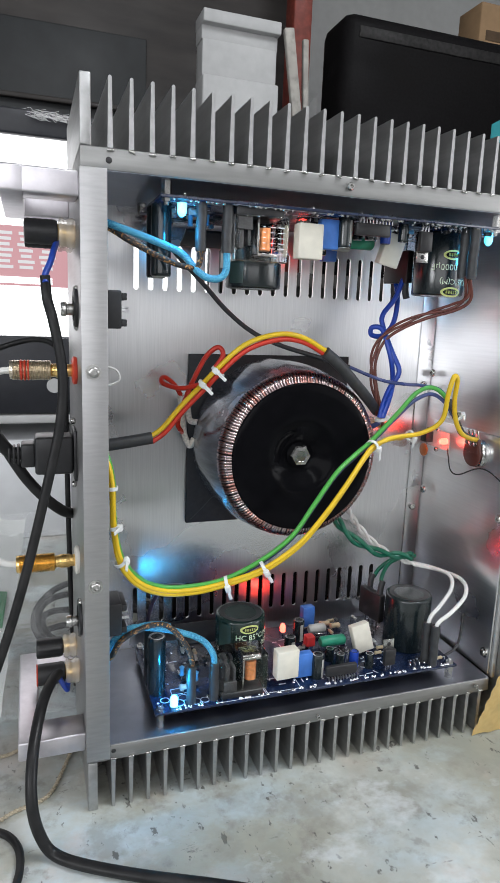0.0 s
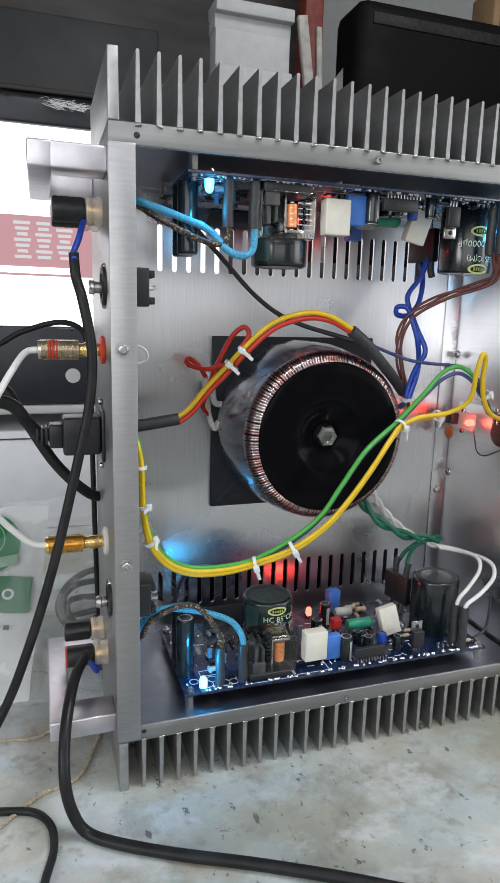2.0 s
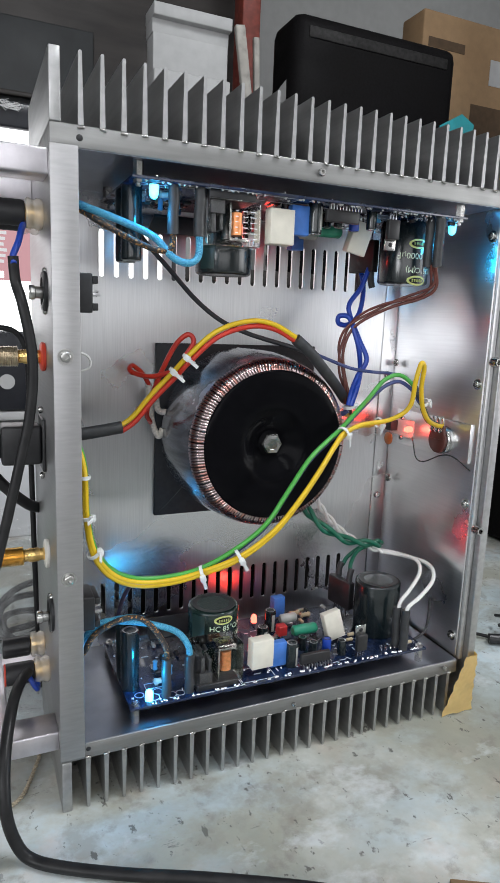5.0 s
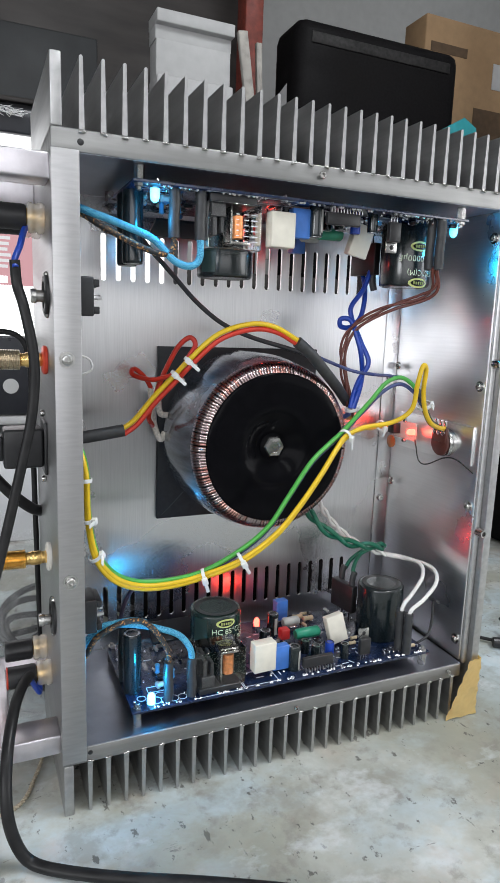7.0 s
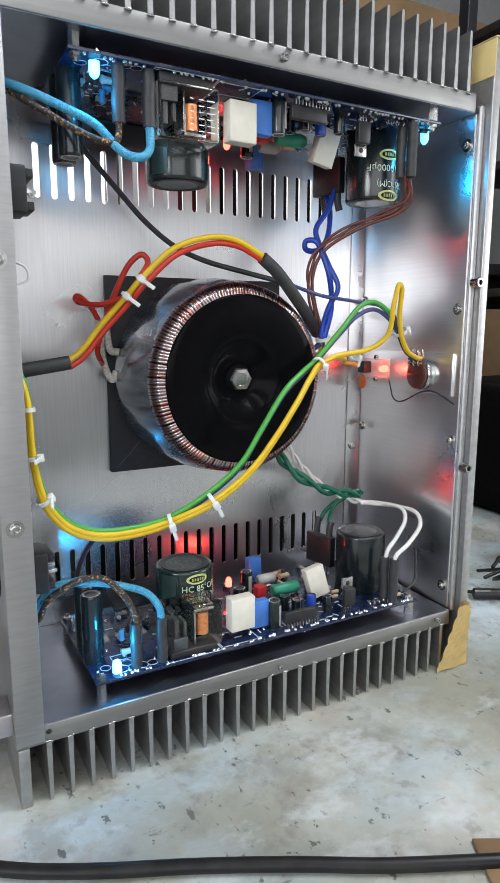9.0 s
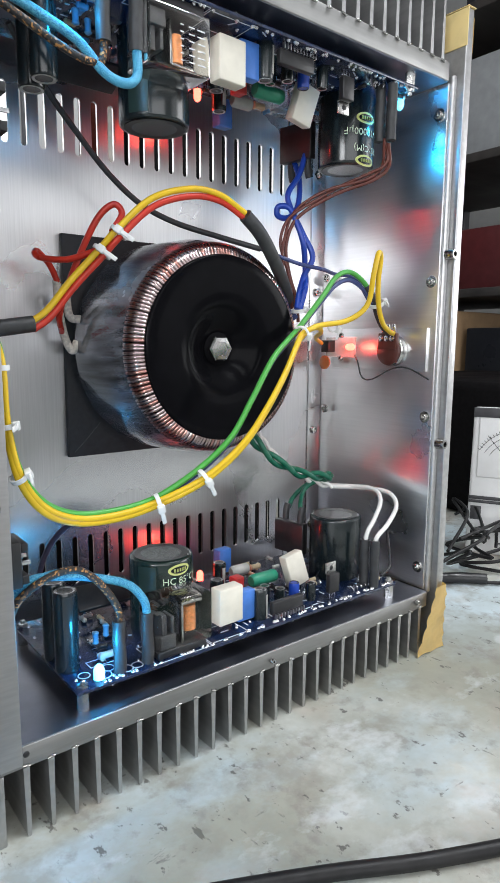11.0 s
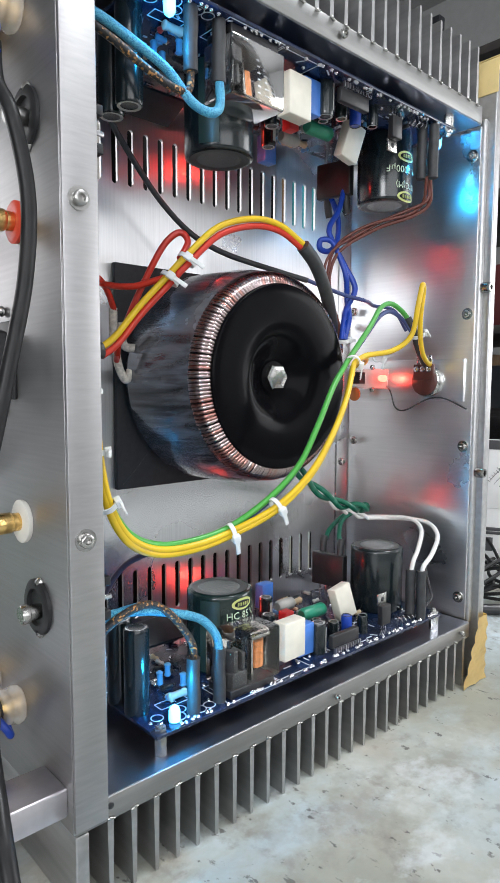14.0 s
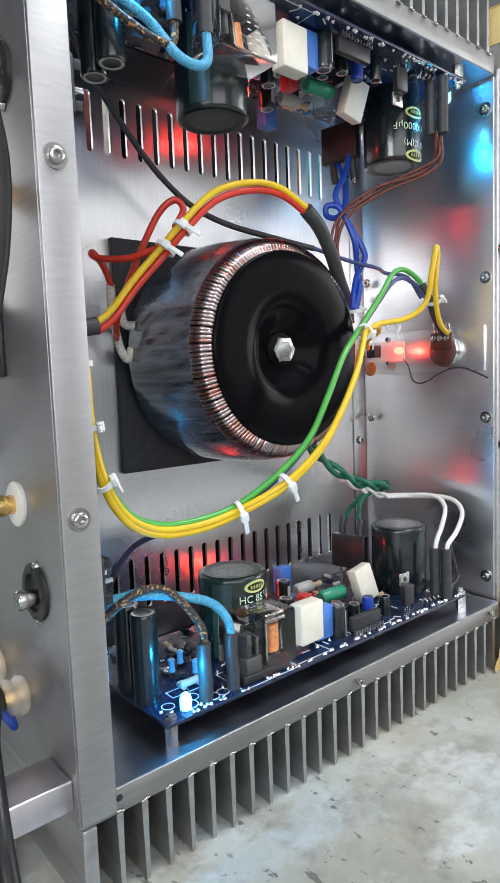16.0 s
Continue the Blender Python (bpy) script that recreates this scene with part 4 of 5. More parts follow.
    # fuse-style tan resistor, small upright sleeves and loose wire ends
    for x, y, mm in ((0.2150, 0.0960, M_TAN), (0.2230, 0.0900, M_TAN), (0.2080, 0.0700, M_RESG)):
        r_ = add("resistor", lathe([(0.0018, 0), (0.0026, 0.0012), (0.0020, 0.003), (0.0020, 0.007), (0.0026, 0.0088), (0.0018, 0.010)], 14, "x", (x, y, PCB_TOP + 0.006)), mm, None)
    rnd = random.Random(11 if up else 5)
    for k in range(84):
        x, y = rnd.uniform(0.058, 0.296), rnd.uniform(0.020, 0.108)
        if min(math.hypot(x - 0.1215, y - 0.0565), math.hypot(x - 0.2805, y - 0.054)) < 0.025 or (0.09 < x < 0.24 and y < 0.037) or (x < 0.1 and y < 0.03):
            continue
        ax = rnd.choice("xy")
        mm = rnd.choice([M_RESB, M_RESB, M_TAN, M_RESG, M_RESG, M_BLACK, M_BLACK, M_ALUTOP, M_REDB])
        r_ = add("resistor", lathe([(0.0010, 0), (0.0017, 0.0008), (0.0014, 0.002), (0.0014, 0.0046), (0.0017, 0.0058), (0.0010, 0.0066)], 10, ax, (x, y, PCB_TOP + 0.0022)), mm)
        d = Vector((1, 0, 0)) if ax == "x" else Vector((0, 1, 0))
        c0 = Vector((x, y, PCB_TOP + 0.0022))
        lead = bmesh.new()
        for s0, s1 in ((0, -0.003), (0.0066, 0.0096)):
            sweep(lead, [c0 + d * s0, c0 + d * s1, c0 + d * s1 + Vector((0, 0, -0.0022))], 0.0003, 5)
        add("leads", lead, M_SOLDER, r_)
    # the grey power resistor in the open corner of the board
    add("resistor", lathe([(0.0016, 0), (0.0025, 0.001), (0.0020, 0.003), (0.0020, 0.009), (0.0025, 0.011), (0.0016, 0.012)], 14, "x", (0.0690, 0.0335, PCB_TOP + 0.0035)), M_RESG, None, "grey resistor")
    for x, y in ((0.0745, 0.050), (0.0835, 0.040), (0.0840, 0.056)):
        add("resistor", lathe([(0.0012, 0), (0.0021, 0.0009), (0.0017, 0.002), (0.0017, 0.006), (0.0021, 0.0072), (0.0012, 0.008)], 12, "z", (x, y, PCB_TOP + 0.003)), M_RESB)
    # white legend: outlines, rings and short bars
    ink = []
    for k in range(70):
        x, y = rnd.uniform(0.052, 0.298), rnd.uniform(0.013, 0.108)
        w, h = rnd.choice([(0.006, 0.0008), (0.0008, 0.005), (0.004, 0.0010), (0.0025, 0.0014)])
        ink.append(cbox((x, y, PCB_TOP + 0.0001), (w, h, 0.0002), 0, 1, (0, 0, rnd.choice([0, 0, 0, 30, -30]))))
    for x, y, w, h in ((0.1475, 0.0225, 0.028, 0.018), (0.113, 0.0235, 0.0385, 0.0245), (0.0715, 0.034, 0.018, 0.007)):
        for sx, sy, lx, ly in ((0, -h / 2, w, 0.0005), (0, h / 2, w, 0.0005), (-w / 2, 0, 0.0005, h), (w / 2, 0, 0.0005, h)):
            ink.append(cbox((x + sx, y + sy, PCB_TOP + 0.0001), (lx, ly, 0.0002), 0))
    for x, y, r in ((0.0650, 0.0195, 0.0042), (0.0780, 0.0180, 0.0036), (0.0850, 0.0180, 0.0030), (0.0700, 0.0250, 0.0034), (0.0560, 0.0250, 0.0030)):
        ink.append(lathe([(r, 0), (r + 0.0005, 0), (r + 0.0005, 0.0002), (r, 0.0002)], 20, "z", (x, y, PCB_TOP + 0.0001), cap=False))
    add("printed_legend", joined(*ink), M_SILK)["kind"] = "stuff"
    blobs = [lathe([(0.0012, 0), (0.0010, 0.0007), (0.0004, 0.0013)], 7, "z", (rnd.uniform(0.05, 0.30), rnd.choice([rnd.uniform(0.0115, 0.0135), rnd.uniform(0.012, 0.108)]), PCB_TOP)) for k in range(120)]
    add("solder_joints", joined(*blobs), M_SOLDER)["kind"] = "stuff"
    under = [lathe([(0.0011, 0), (0.0009, 0.0006), (0.0004, 0.0016)], 6, "-z", (rnd.uniform(0.05, 0.30), rnd.uniform(0.011, 0.030), PCB_TOP - 0.0018)) for k in range(60)]
    add("solder_tails", joined(*under), M_SOLDER)["kind"] = "stuff"
    # lights
    for x, y, z in ([(0.0610, 0.0165, 0.001 if up else 0.0)] + ([(0.302, 0.024, 0.001)] if up else [])):
        add("blue_light", lathe([(0.0030, 0), (0.0030, 0.0050), (0.0023, 0.0072), (0.0008, 0.0084)], 16, "z", (x, y, PCB_TOP + 0.0006 + z)), M_LEDB, None, "lit blue light")
    add("red_light", lathe([(0.0025, 0), (0.0025, 0.0050), (0.0018, 0.0068), (0.0006, 0.0076)], 14, "z", (0.1760, 0.0900, PCB_TOP + 0.0070)), M_LEDR, None, "lit red light")
    add("light_leads", joined(cbox((0.1753, 0.09, PCB_TOP + 0.0035), (0.0005, 0.0005, 0.0070), 0), cbox((0.1767, 0.09, PCB_TOP + 0.0035), (0.0005, 0.0005, 0.0070), 0)), M_SOLDER)
    # sleeved wire ends standing on the board
    for x, y, h in ((0.0740, 0.0175, 0.030), (0.0915, 0.0175, 0.030), (0.2790, 0.0215, 0.036), (0.2825, 0.0145, 0.036)):
        add("sleeved_end", tube([(x, y, PCB_TOP), (x + 0.0003, y, PCB_TOP + h * 0.3), (x - 0.0003, y, PCB_TOP + h * 0.6), (x, y, PCB_TOP + h)], 0.0036, 10, 5), M_SHRINK, None, "black sleeved wire end")
    add("jumper_wires", joined(*[tube([(0.262 + 0.0045 * k, 0.0165, PCB_TOP), (0.262 + 0.0045 * k, 0.0165, PCB_TOP + 0.003), (0.265 + 0.0045 * k, 0.0225, PCB_TOP + 0.003), (0.265 + 0.0045 * k, 0.0225, PCB_TOP)], 0.0005, 6, 4) for k in range(4)]), M_SOLDER)
    return cb


circuit_board(False, "populated amplifier circuit board lying over the lower heatsink")
circuit_board(True, "populated amplifier circuit board hanging under the upper heatsink")
# light of the indicators themselves
for x, y, z, w in ((0.0610, 0.0115, 0.0868, 0.085), (0.0610, 0.0150, 0.4060, 0.035), (0.2970, 0.0240, 0.4060, 0.032)):
    lamp("blue_indicator_light", "POINT", (x, y, z), w, (0.01, 0.45, 1.0), radius=0.003)
for x, y, z in ((0.176, 0.0940, 0.0905), (0.176, 0.0940, 0.4040), (0.3165, 0.083, 0.249)):
    lamp("red_indicator_light", "POINT", (x, y, z), 0.020, (1.0, 0.04, 0.025), radius=0.003)

# ---- wiring inside ----
A = [(0.052, 0.071, 0.2605), (0.062, 0.070, 0.268), (0.075, 0.066, 0.285), (0.090, 0.060, 0.3025), (0.098, 0.054, 0.3132), (0.118, 0.050, 0.3318), (0.142, 0.047, 0.3402), (0.160, 0.042, 0.3388), (0.178, 0.039, 0.3295)]
loom = thing("mains_wiring", (0.013, 0.075, 0.258), "red and yellow mains wires arching over the transformer", "wire")
part("yellow_wire", tube(shifted(A, -0.0008, 0, 0.0016), 0.0019), M_YEL, loom)
part("red_wire", tube(shifted(A, 0.0012, 0.0006, -0.0022), 0.0019), M_RED, loom)
part("sleeve", tube([(0.004, 0.070, 0.256), (0.025, 0.071, 0.2575), (0.053, 0.071, 0.2615)], 0.0046, 14), M_SHRINK, loom, "black sleeve")
part("sleeve", tube([(0.177, 0.039, 0.3300), (0.190, 0.040, 0.3205), (0.208, 0.047, 0.306), (0.226, 0.058, 0.293), (0.243, 0.070, 0.280)], 0.0044, 14), M_SHRINK, loom, "black sleeve")
part("yellow_wire", tube([(0.242, 0.069, 0.281), (0.250, 0.076, 0.272), (0.258, 0.085, 0.264), (0.262, 0.1, 0.262)], 0.0019), M_YEL, loom)
part("red_wire", tube([(0.088, 0.062, 0.303), (0.076, 0.075, 0.2985), (0.066, 0.089, 0.300), (0.064, 0.094, 0.303), (0.068, 0.099, 0.3045), (0.077, 0.105, 0.298), (0.084, 0.110, 0.288)], 0.0019), M_RED, loom)
part("red_wire", tube([(0.096, 0.058, 0.314), (0.104, 0.061, 0.325), (0.101, 0.065, 0.3305), (0.093, 0.069, 0.323), (0.085, 0.076, 0.304), (0.080, 0.085, 0.285), (0.078, 0.095, 0.268), (0.085, 0.11, 0.258)], 0.0019), M_RED, loom)
part("fibre_sleeve", tube([(0.083, 0.110, 0.290), (0.085, 0.113, 0.272), (0.088, 0.113, 0.255), (0.0925, 0.112, 0.246), (0.096, 0.112, 0.252)], 0.0026), M_TUBEW, loom, "cream woven sleeve")
part("fibre_sleeve", tube([(0.090, 0.113, 0.282), (0.092, 0.113, 0.268), (0.098, 0.110, 0.266)], 0.0026), M_TUBEW, loom, "cream woven sleeve")
zip_tie("cable_tie", (0.0985, 0.0545, 0.3132), (0.5, -0.2, 0.7), 0.0048, loom, 0.010, 160)
zip_tie("cable_tie", (0.0905, 0.0600, 0.3025), (0.5, -0.2, 0.7), 0.0052, loom, 0.010, 160)

B = [(0.0080, 0.0400, 0.266), (0.0130, 0.0220, 0.258), (0.0160, 0.012, 0.242), (0.0170, 0.0115, 0.214), (0.0215, 0.0110, 0.189), (0.034, 0.015, 0.1705), (0.052, 0.0175, 0.161), (0.075, 0.0175, 0.1595), (0.098, 0.0160, 0.1635),
     (0.123, 0.0065, 0.1755), (0.148, 0.0045, 0.1925), (0.168, 0.0065, 0.2125), (0.188, 0.0125, 0.2335), (0.205, 0.0220, 0.2490), (0.219, 0.0310, 0.2575)]
C = B[:9] + [(0.122, 0.0100, 0.1775), (0.1445, 0.0090, 0.1942), (0.1605, 0.0095, 0.2160), (0.181, 0.0155, 0.2390), (0.2015, 0.0245, 0.2510), (0.218, 0.0330, 0.2585)]
sig = thing("signal_wiring", (0.016, 0.012, 0.19), "yellow, green and violet signal wires tied along the case", "wire")
Y_END = [(0.236, 0.034, 0.2635), (0.262, 0.030, 0.2680), (0.2755, 0.024, 0.2790), (0.2755, 0.019, 0.3000), (0.2785, 0.018, 0.3140), (0.2835, 0.020, 0.3110), (0.2845, 0.0225, 0.2950), (0.2900, 0.026, 0.2790), (0.3000, 0.0300, 0.2670), (0.3120, 0.034, 0.2615), (0.3220, 0.0375, 0.2595)]
part("yellow_wire", tube(shifted(B, 0, -0.0004, -0.0012) + Y_END, 0.0019), M_YEL, sig)
part("yellow_wire", tube(shifted(B, 0.0004, -0.0010, 0.0012) + [(0.238, 0.036, 0.2625), (0.256, 0.050, 0.2600), (0.275, 0.075, 0.2560), (0.310, 0.104, 0.2520)], 0.0017), M_YEL, sig)
part("green_wire", tube(shifted(C, 0.0008, 0.0012, 0.0030) + [(0.243, 0.036, 0.2840), (0.260, 0.040, 0.2985), (0.276, 0.042, 0.3030), (0.287, 0.038, 0.2960), (0.2925, 0.034, 0.2850)], 0.0018), M_GRN, sig)
part("violet_wire", tube(shifted(C, 0.0012, 0.0035, 0.0000) + [(0.240, 0.037, 0.2780), (0.260, 0.041, 0.2925), (0.277, 0.043, 0.2975), (0.288, 0.039, 0.2910), (0.293, 0.034, 0.2810)], 0.0016), M_SLATE, sig)
part("sleeve", tube([(0.2895, 0.037, 0.2935), (0.2935, 0.034, 0.2840), (0.2985, 0.034, 0.2740), (0.304, 0.034, 0.2660), (0.319, 0.040, 0.2600)], 0.0027), M_SHRINK, sig, "black sleeve")
part("violet_wire", tube([(0.060, 0.018, 0.160), (0.070, 0.03, 0.158), (0.062, 0.06, 0.145), (0.055, 0.075, 0.125), (0.052, 0.085, 0.10)], 0.0017), M_PUR, sig)
for c, d, rr, rl in (((0.0160, 0.0122, 0.240), (0, 0, 1), 0.0034, -60), ((0.0170, 0.0115, 0.213), (0.1, 0, -1), 0.0034, 120), ((0.0215, 0.0110, 0.1885), (0.5, 0.2, -0.8), 0.0036, 130),
                     ((0.0985, 0.0155, 0.1640), (1, -0.3, 0.3), 0.0042, 200), ((0.1235, 0.0070, 0.1765), (1, -0.2, 0.6), 0.0042, 200), ((0.2190, 0.0315, 0.2580), (1, 0.6, 0.5), 0.0046, 190)):
    zip_tie("cable_tie", c, d, rr, sig, 0.009, rl)
zip_tie("cable_tie", (0.2925, 0.0305, 0.2810), (0.5, 0.2, -0.9), 0.0052, sig, 0.006, 150)
zip_tie("cable_tie", (0.258, 0.040, 0.2640), (1, 0.3, 0.1), 0.0036, sig, 0.006, 200)

blue = thing("blue_wire_pair", (0.257, 0.078, 0.39), "twisted pair of blue secondary wires", "wire")
part("blue_wire", tube([(0.2655, 0.080, 0.392), (0.258, 0.079, 0.374), (0.247, 0.078, 0.360), (0.246, 0.075, 0.350), (0.251, 0.066, 0.330), (0.2555, 0.060, 0.314), (0.249, 0.062, 0.300), (0.243, 0.060, 0.288), (0.2395, 0.0585, 0.276)], 0.0021), M_BLU, blue)
part("blue_wire", tube([(0.2665, 0.096, 0.392), (0.264, 0.085, 0.372), (0.258, 0.080, 0.352), (0.247, 0.078, 0.3425), (0.238, 0.079, 0.3430), (0.2375, 0.078, 0.3490), (0.244, 0.073, 0.3480), (0.247, 0.067, 0.335), (0.250, 0.064, 0.322), (0.254, 0.066, 0.305), (0.247, 0.058, 0.292), (0.242, 0.058, 0.276)], 0.0021), M_BLU, blue)
zip_tie("cable_tie", (0.2405, 0.0585, 0.2750), (0.2, 0.1, -1), 0.0042, blue, 0.005, 120)
part("slate_wire", tube([(0.240, 0.059, 0.272), (0.236, 0.064, 0.268), (0.230, 0.075, 0.2655), (0.22, 0.09, 0.264)], 0.0022), M_SLATE, blue)
brown = thing("brown_wire_pair", (0.279, 0.02, 0.385), "loosely twisted pair of brown secondary wires", "wire")
W = [(0.2805, 0.0180, 0.3900), (0.2850, 0.0210, 0.3760), (0.2800, 0.0300, 0.3680), (0.2620, 0.0500, 0.3590), (0.2440, 0.0680, 0.3440), (0.2365, 0.0720, 0.3250), (0.2360, 0.0680, 0.3050), (0.2400, 0.0640, 0.2850), (0.2440, 0.0660, 0.2700)]
twisted("brown_wire", W, 0.0011, 0.0014, 3.0, M_BRN, brown)
part("brown_wire", tube(shifted(W, 0.0030, -0.0010, -0.0026), 0.0013), M_BRN, brown)
blk = thing("screened_wire", (0.055, 0.09, 0.41), "thin black and slate wire running behind the transformer", "wire")
part("black_wire", tube([(0.052, 0.085, 0.420), (0.075, 0.100, 0.400), (0.100, 0.108, 0.378), (0.120, 0.108, 0.358), (0.141, 0.105, 0.342), (0.163, 0.098, 0.332), (0.190, 0.085, 0.324), (0.215, 0.070, 0.3165)], 0.0019), M_SHRINK, blk)
part("slate_wire", tube([(0.214, 0.0705, 0.317), (0.237, 0.056, 0.3075), (0.258, 0.052, 0.3045), (0.276, 0.058, 0.3030), (0.290, 0.050, 0.300), (0.300, 0.045, 0.285)], 0.0014), M_SLATE, blk)
grn = thing("green_wire_pair", (0.267, 0.088, 0.115), "twisted pair of dark green secondary wires", "wire")
twisted("green_wire", [(0.210, 0.090, 0.203), (0.216, 0.084, 0.188), (0.224, 0.079, 0.174), (0.241, 0.074, 0.1600), (0.262, 0.073, 0.1500), (0.280, 0.074, 0.1460), (0.294, 0.075, 0.1440)], 0.0021, 0.0024, 2.6, M_DKGRN, grn)
part("green_wire", tube([(0.294, 0.075, 0.1462), (0.2985, 0.078, 0.1425), (0.290, 0.085, 0.1390), (0.279, 0.088, 0.1330), (0.2695, 0.083, 0.1230), (0.2685, 0.0800, 0.1160)], 0.0019), M_DKGRN, grn)
part("green_wire", tube([(0.294, 0.075, 0.1418), (0.2960, 0.083, 0.1390), (0.287, 0.093, 0.1350), (0.276, 0.098, 0.1250), (0.2700, 0.0975, 0.1170)], 0.0019), M_DKGRN, grn)
wht = thing("white_wire_pair", (0.279, 0.02, 0.11), "twisted pair of white secondary wires", "wire")
twisted("white_wire", [(0.228, 0.112, 0.205), (0.239, 0.108, 0.188), (0.250, 0.104, 0.170), (0.266, 0.097, 0.152), (0.284, 0.088, 0.1400), (0.302, 0.080, 0.1335)], 0.0015, 0.0017, 4.5, M_WHT, wht)
part("white_wire", tube([(0.302, 0.0815, 0.1340), (0.311, 0.066, 0.1350), (0.314, 0.045, 0.1360), (0.308, 0.032, 0.1300), (0.293, 0.025, 0.1190), (0.2825, 0.0220, 0.1120), (0.2795, 0.0215, 0.1050)], 0.0017), M_WHT, wht)
part("white_wire", tube([(0.302, 0.0785, 0.1335), (0.3155, 0.058, 0.1345), (0.3215, 0.036, 0.1340), (0.315, 0.022, 0.1270), (0.298, 0.0155, 0.1170), (0.2855, 0.0145, 0.1100), (0.2825, 0.0145, 0.1050)], 0.0017), M_WHT, wht)
part("black_wire", tube([(0.300, 0.022, 0.073), (0.312, 0.024, 0.077), (0.324, 0.034, 0.083), (0.3335, 0.045, 0.097)], 0.0011), M_SHRINK, wht)
thin = thing("thin_black_wire", (0.32, 0.06, 0.24), "thin stray black wire by the volume control", "wire")
part("wire", tube([(0.3265, 0.082, 0.2430), (0.3225, 0.074, 0.2370), (0.3235, 0.070, 0.2250), (0.3265, 0.062, 0.2230), (0.331, 0.045, 0.2320), (0.332, 0.030, 0.2330), (0.3345, 0.012, 0.225)], 0.0006, 6), M_SHRINK, thin)
for nm, s in (("lower", 0), ("upper", 1)):
    zz = (lambda z: 0.4945 - z) if s else (lambda z: z)
    bc = thing("speaker_lead", (0.02, 0.03, zz(0.10)), "blue braided speaker lead with a black and orange braided mate", "wire")
    if s:
        part("blue_braid", tube([(0.000, 0.040, 0.401), (0.012, 0.028, 0.4080), (0.025, 0.0215, 0.4045), (0.045, 0.0205, 0.3985), (0.062, 0.0200, 0.3920), (0.074, 0.0170, 0.3800), (0.084, 0.0150, 0.3770), (0.0905, 0.0155, 0.3820), (0.0915, 0.0170, 0.3950)], 0.0024), M_BRAIDB, bc)
        part("black_braid", tube([(0.000, 0.042, 0.401), (0.014, 0.030, 0.4060), (0.030, 0.0205, 0.3970), (0.048, 0.0190, 0.3890), (0.063, 0.0180, 0.3840), (0.0725, 0.0175, 0.3850), (0.0740, 0.0175, 0.3950)], 0.0019), M_BRAIDK, bc)
    else:
        part("blue_braid", tube([(0.000, 0.040, 0.112), (0.014, 0.034, 0.1060), (0.0175, 0.032, 0.1180), (0.030, 0.0290, 0.1300), (0.048, 0.0270, 0.1290), (0.065, 0.0260, 0.1245), (0.082, 0.0220, 0.1180), (0.0900, 0.0185, 0.1080), (0.0915, 0.0175, 0.0980)], 0.0024), M_BRAIDB, bc)
        part("blue_braid", tube([(0.000, 0.043, 0.112), (0.016, 0.037, 0.1040), (0.0215, 0.034, 0.1160), (0.034, 0.0320, 0.1280), (0.050, 0.0310, 0.1300), (0.060, 0.0290, 0.1280)], 0.0022), M_BRAIDB, bc)
        part("black_braid", tube([(0.002, 0.045, 0.115), (0.015, 0.030, 0.1080), (0.024, 0.026, 0.1230), (0.040, 0.0240, 0.1320), (0.055, 0.0260, 0.1310), (0.066, 0.0230, 0.1220), (0.0735, 0.0180, 0.1080), (0.0740, 0.0175, 0.0980)], 0.0021), M_BRAIDK, bc)

# ---- plugs and cables behind the amplifier ----
def phono_plug(y, z, metal, bands, label):
    p = thing("phono_plug", (-0.012, y, z), label, "plug")
    part("shell", lathe([(0.0040, 0), (0.0048, 0.001), (0.0048, 0.007), (0.0042, 0.0075), (0.0042, 0.010), (0.0058, 0.011)], 24, "-x", (-0.0090, y, z)), M_GOLD, p)
    rows = []
    for k in range(24):
        h = 0.0005 + k * 0.0010
        rows += [(0.0066, h), (0.0061, h + 0.0005)]
    part("knurled_grip", lathe([(0.0055, 0)] + rows + [(0.0058, 0.0255), (0.0030, 0.0258)], 24, "-x", (-0.0195, y, z), ), metal, p)
    if bands:
        for k in range(3):
            part("red_ring", lathe([(0.0064, 0), (0.0068, 0.0003), (0.0068, 0.0009), (0.0064, 0.0012)], 24, "-x", (-0.0330 - 0.0022 * k, y, z)), M_REDW, p)
    return p


p1 = phono_plug(0.042, 0.3142, M_KNURL, True, "nickel phono plug with red rings and white lead")
part("lead", tube([(-0.0445, 0.042, 0.3142), (-0.053, 0.040, 0.312), (-0.062, 0.026, 0.300), (-0.073, 0.02, 0.282), (-0.09, 0.01, 0.262), (-0.13, 0.0, 0.24), (-0.2, 0.02, 0.15), (-0.24, 0.05, TABLE + 0.003)], 0.0022), M_WHT, p1)
p2 = phono_plug(0.044, 0.1800, M_GOLD, False, "gold phono plug with white lead")
part("lead", tube([(-0.0445, 0.044, 0.1800), (-0.055, 0.044, 0.183), (-0.068, 0.042, 0.196), (-0.085, 0.036, 0.215), (-0.12, 0.04, 0.22), (-0.18, 0.06, 0.15), (-0.22, 0.08, TABLE + 0.003)], 0.0022), M_WHT, p2)
mains = thing("mains_plug", (-0.02, 0.061, 0.254), "black moulded mains plug and cable", "plug")
part("plug_body", joined(box((-0.0310, 0.050, 0.241), (-0.0054, 0.072, 0.2675), 0.0022, 3), box((-0.040, 0.053, 0.246), (-0.0305, 0.069, 0.2625), 0.0016, 3)), M_BLACK, mains)
part("strain_relief", joined(*[cbox((-0.0415 - 0.003 * k, 0.061, 0.2545), (0.0018, 0.0125 - 0.001 * k, 0.0125 - 0.001 * k), 0.0006) for k in range(3)]), M_BLACK, mains)
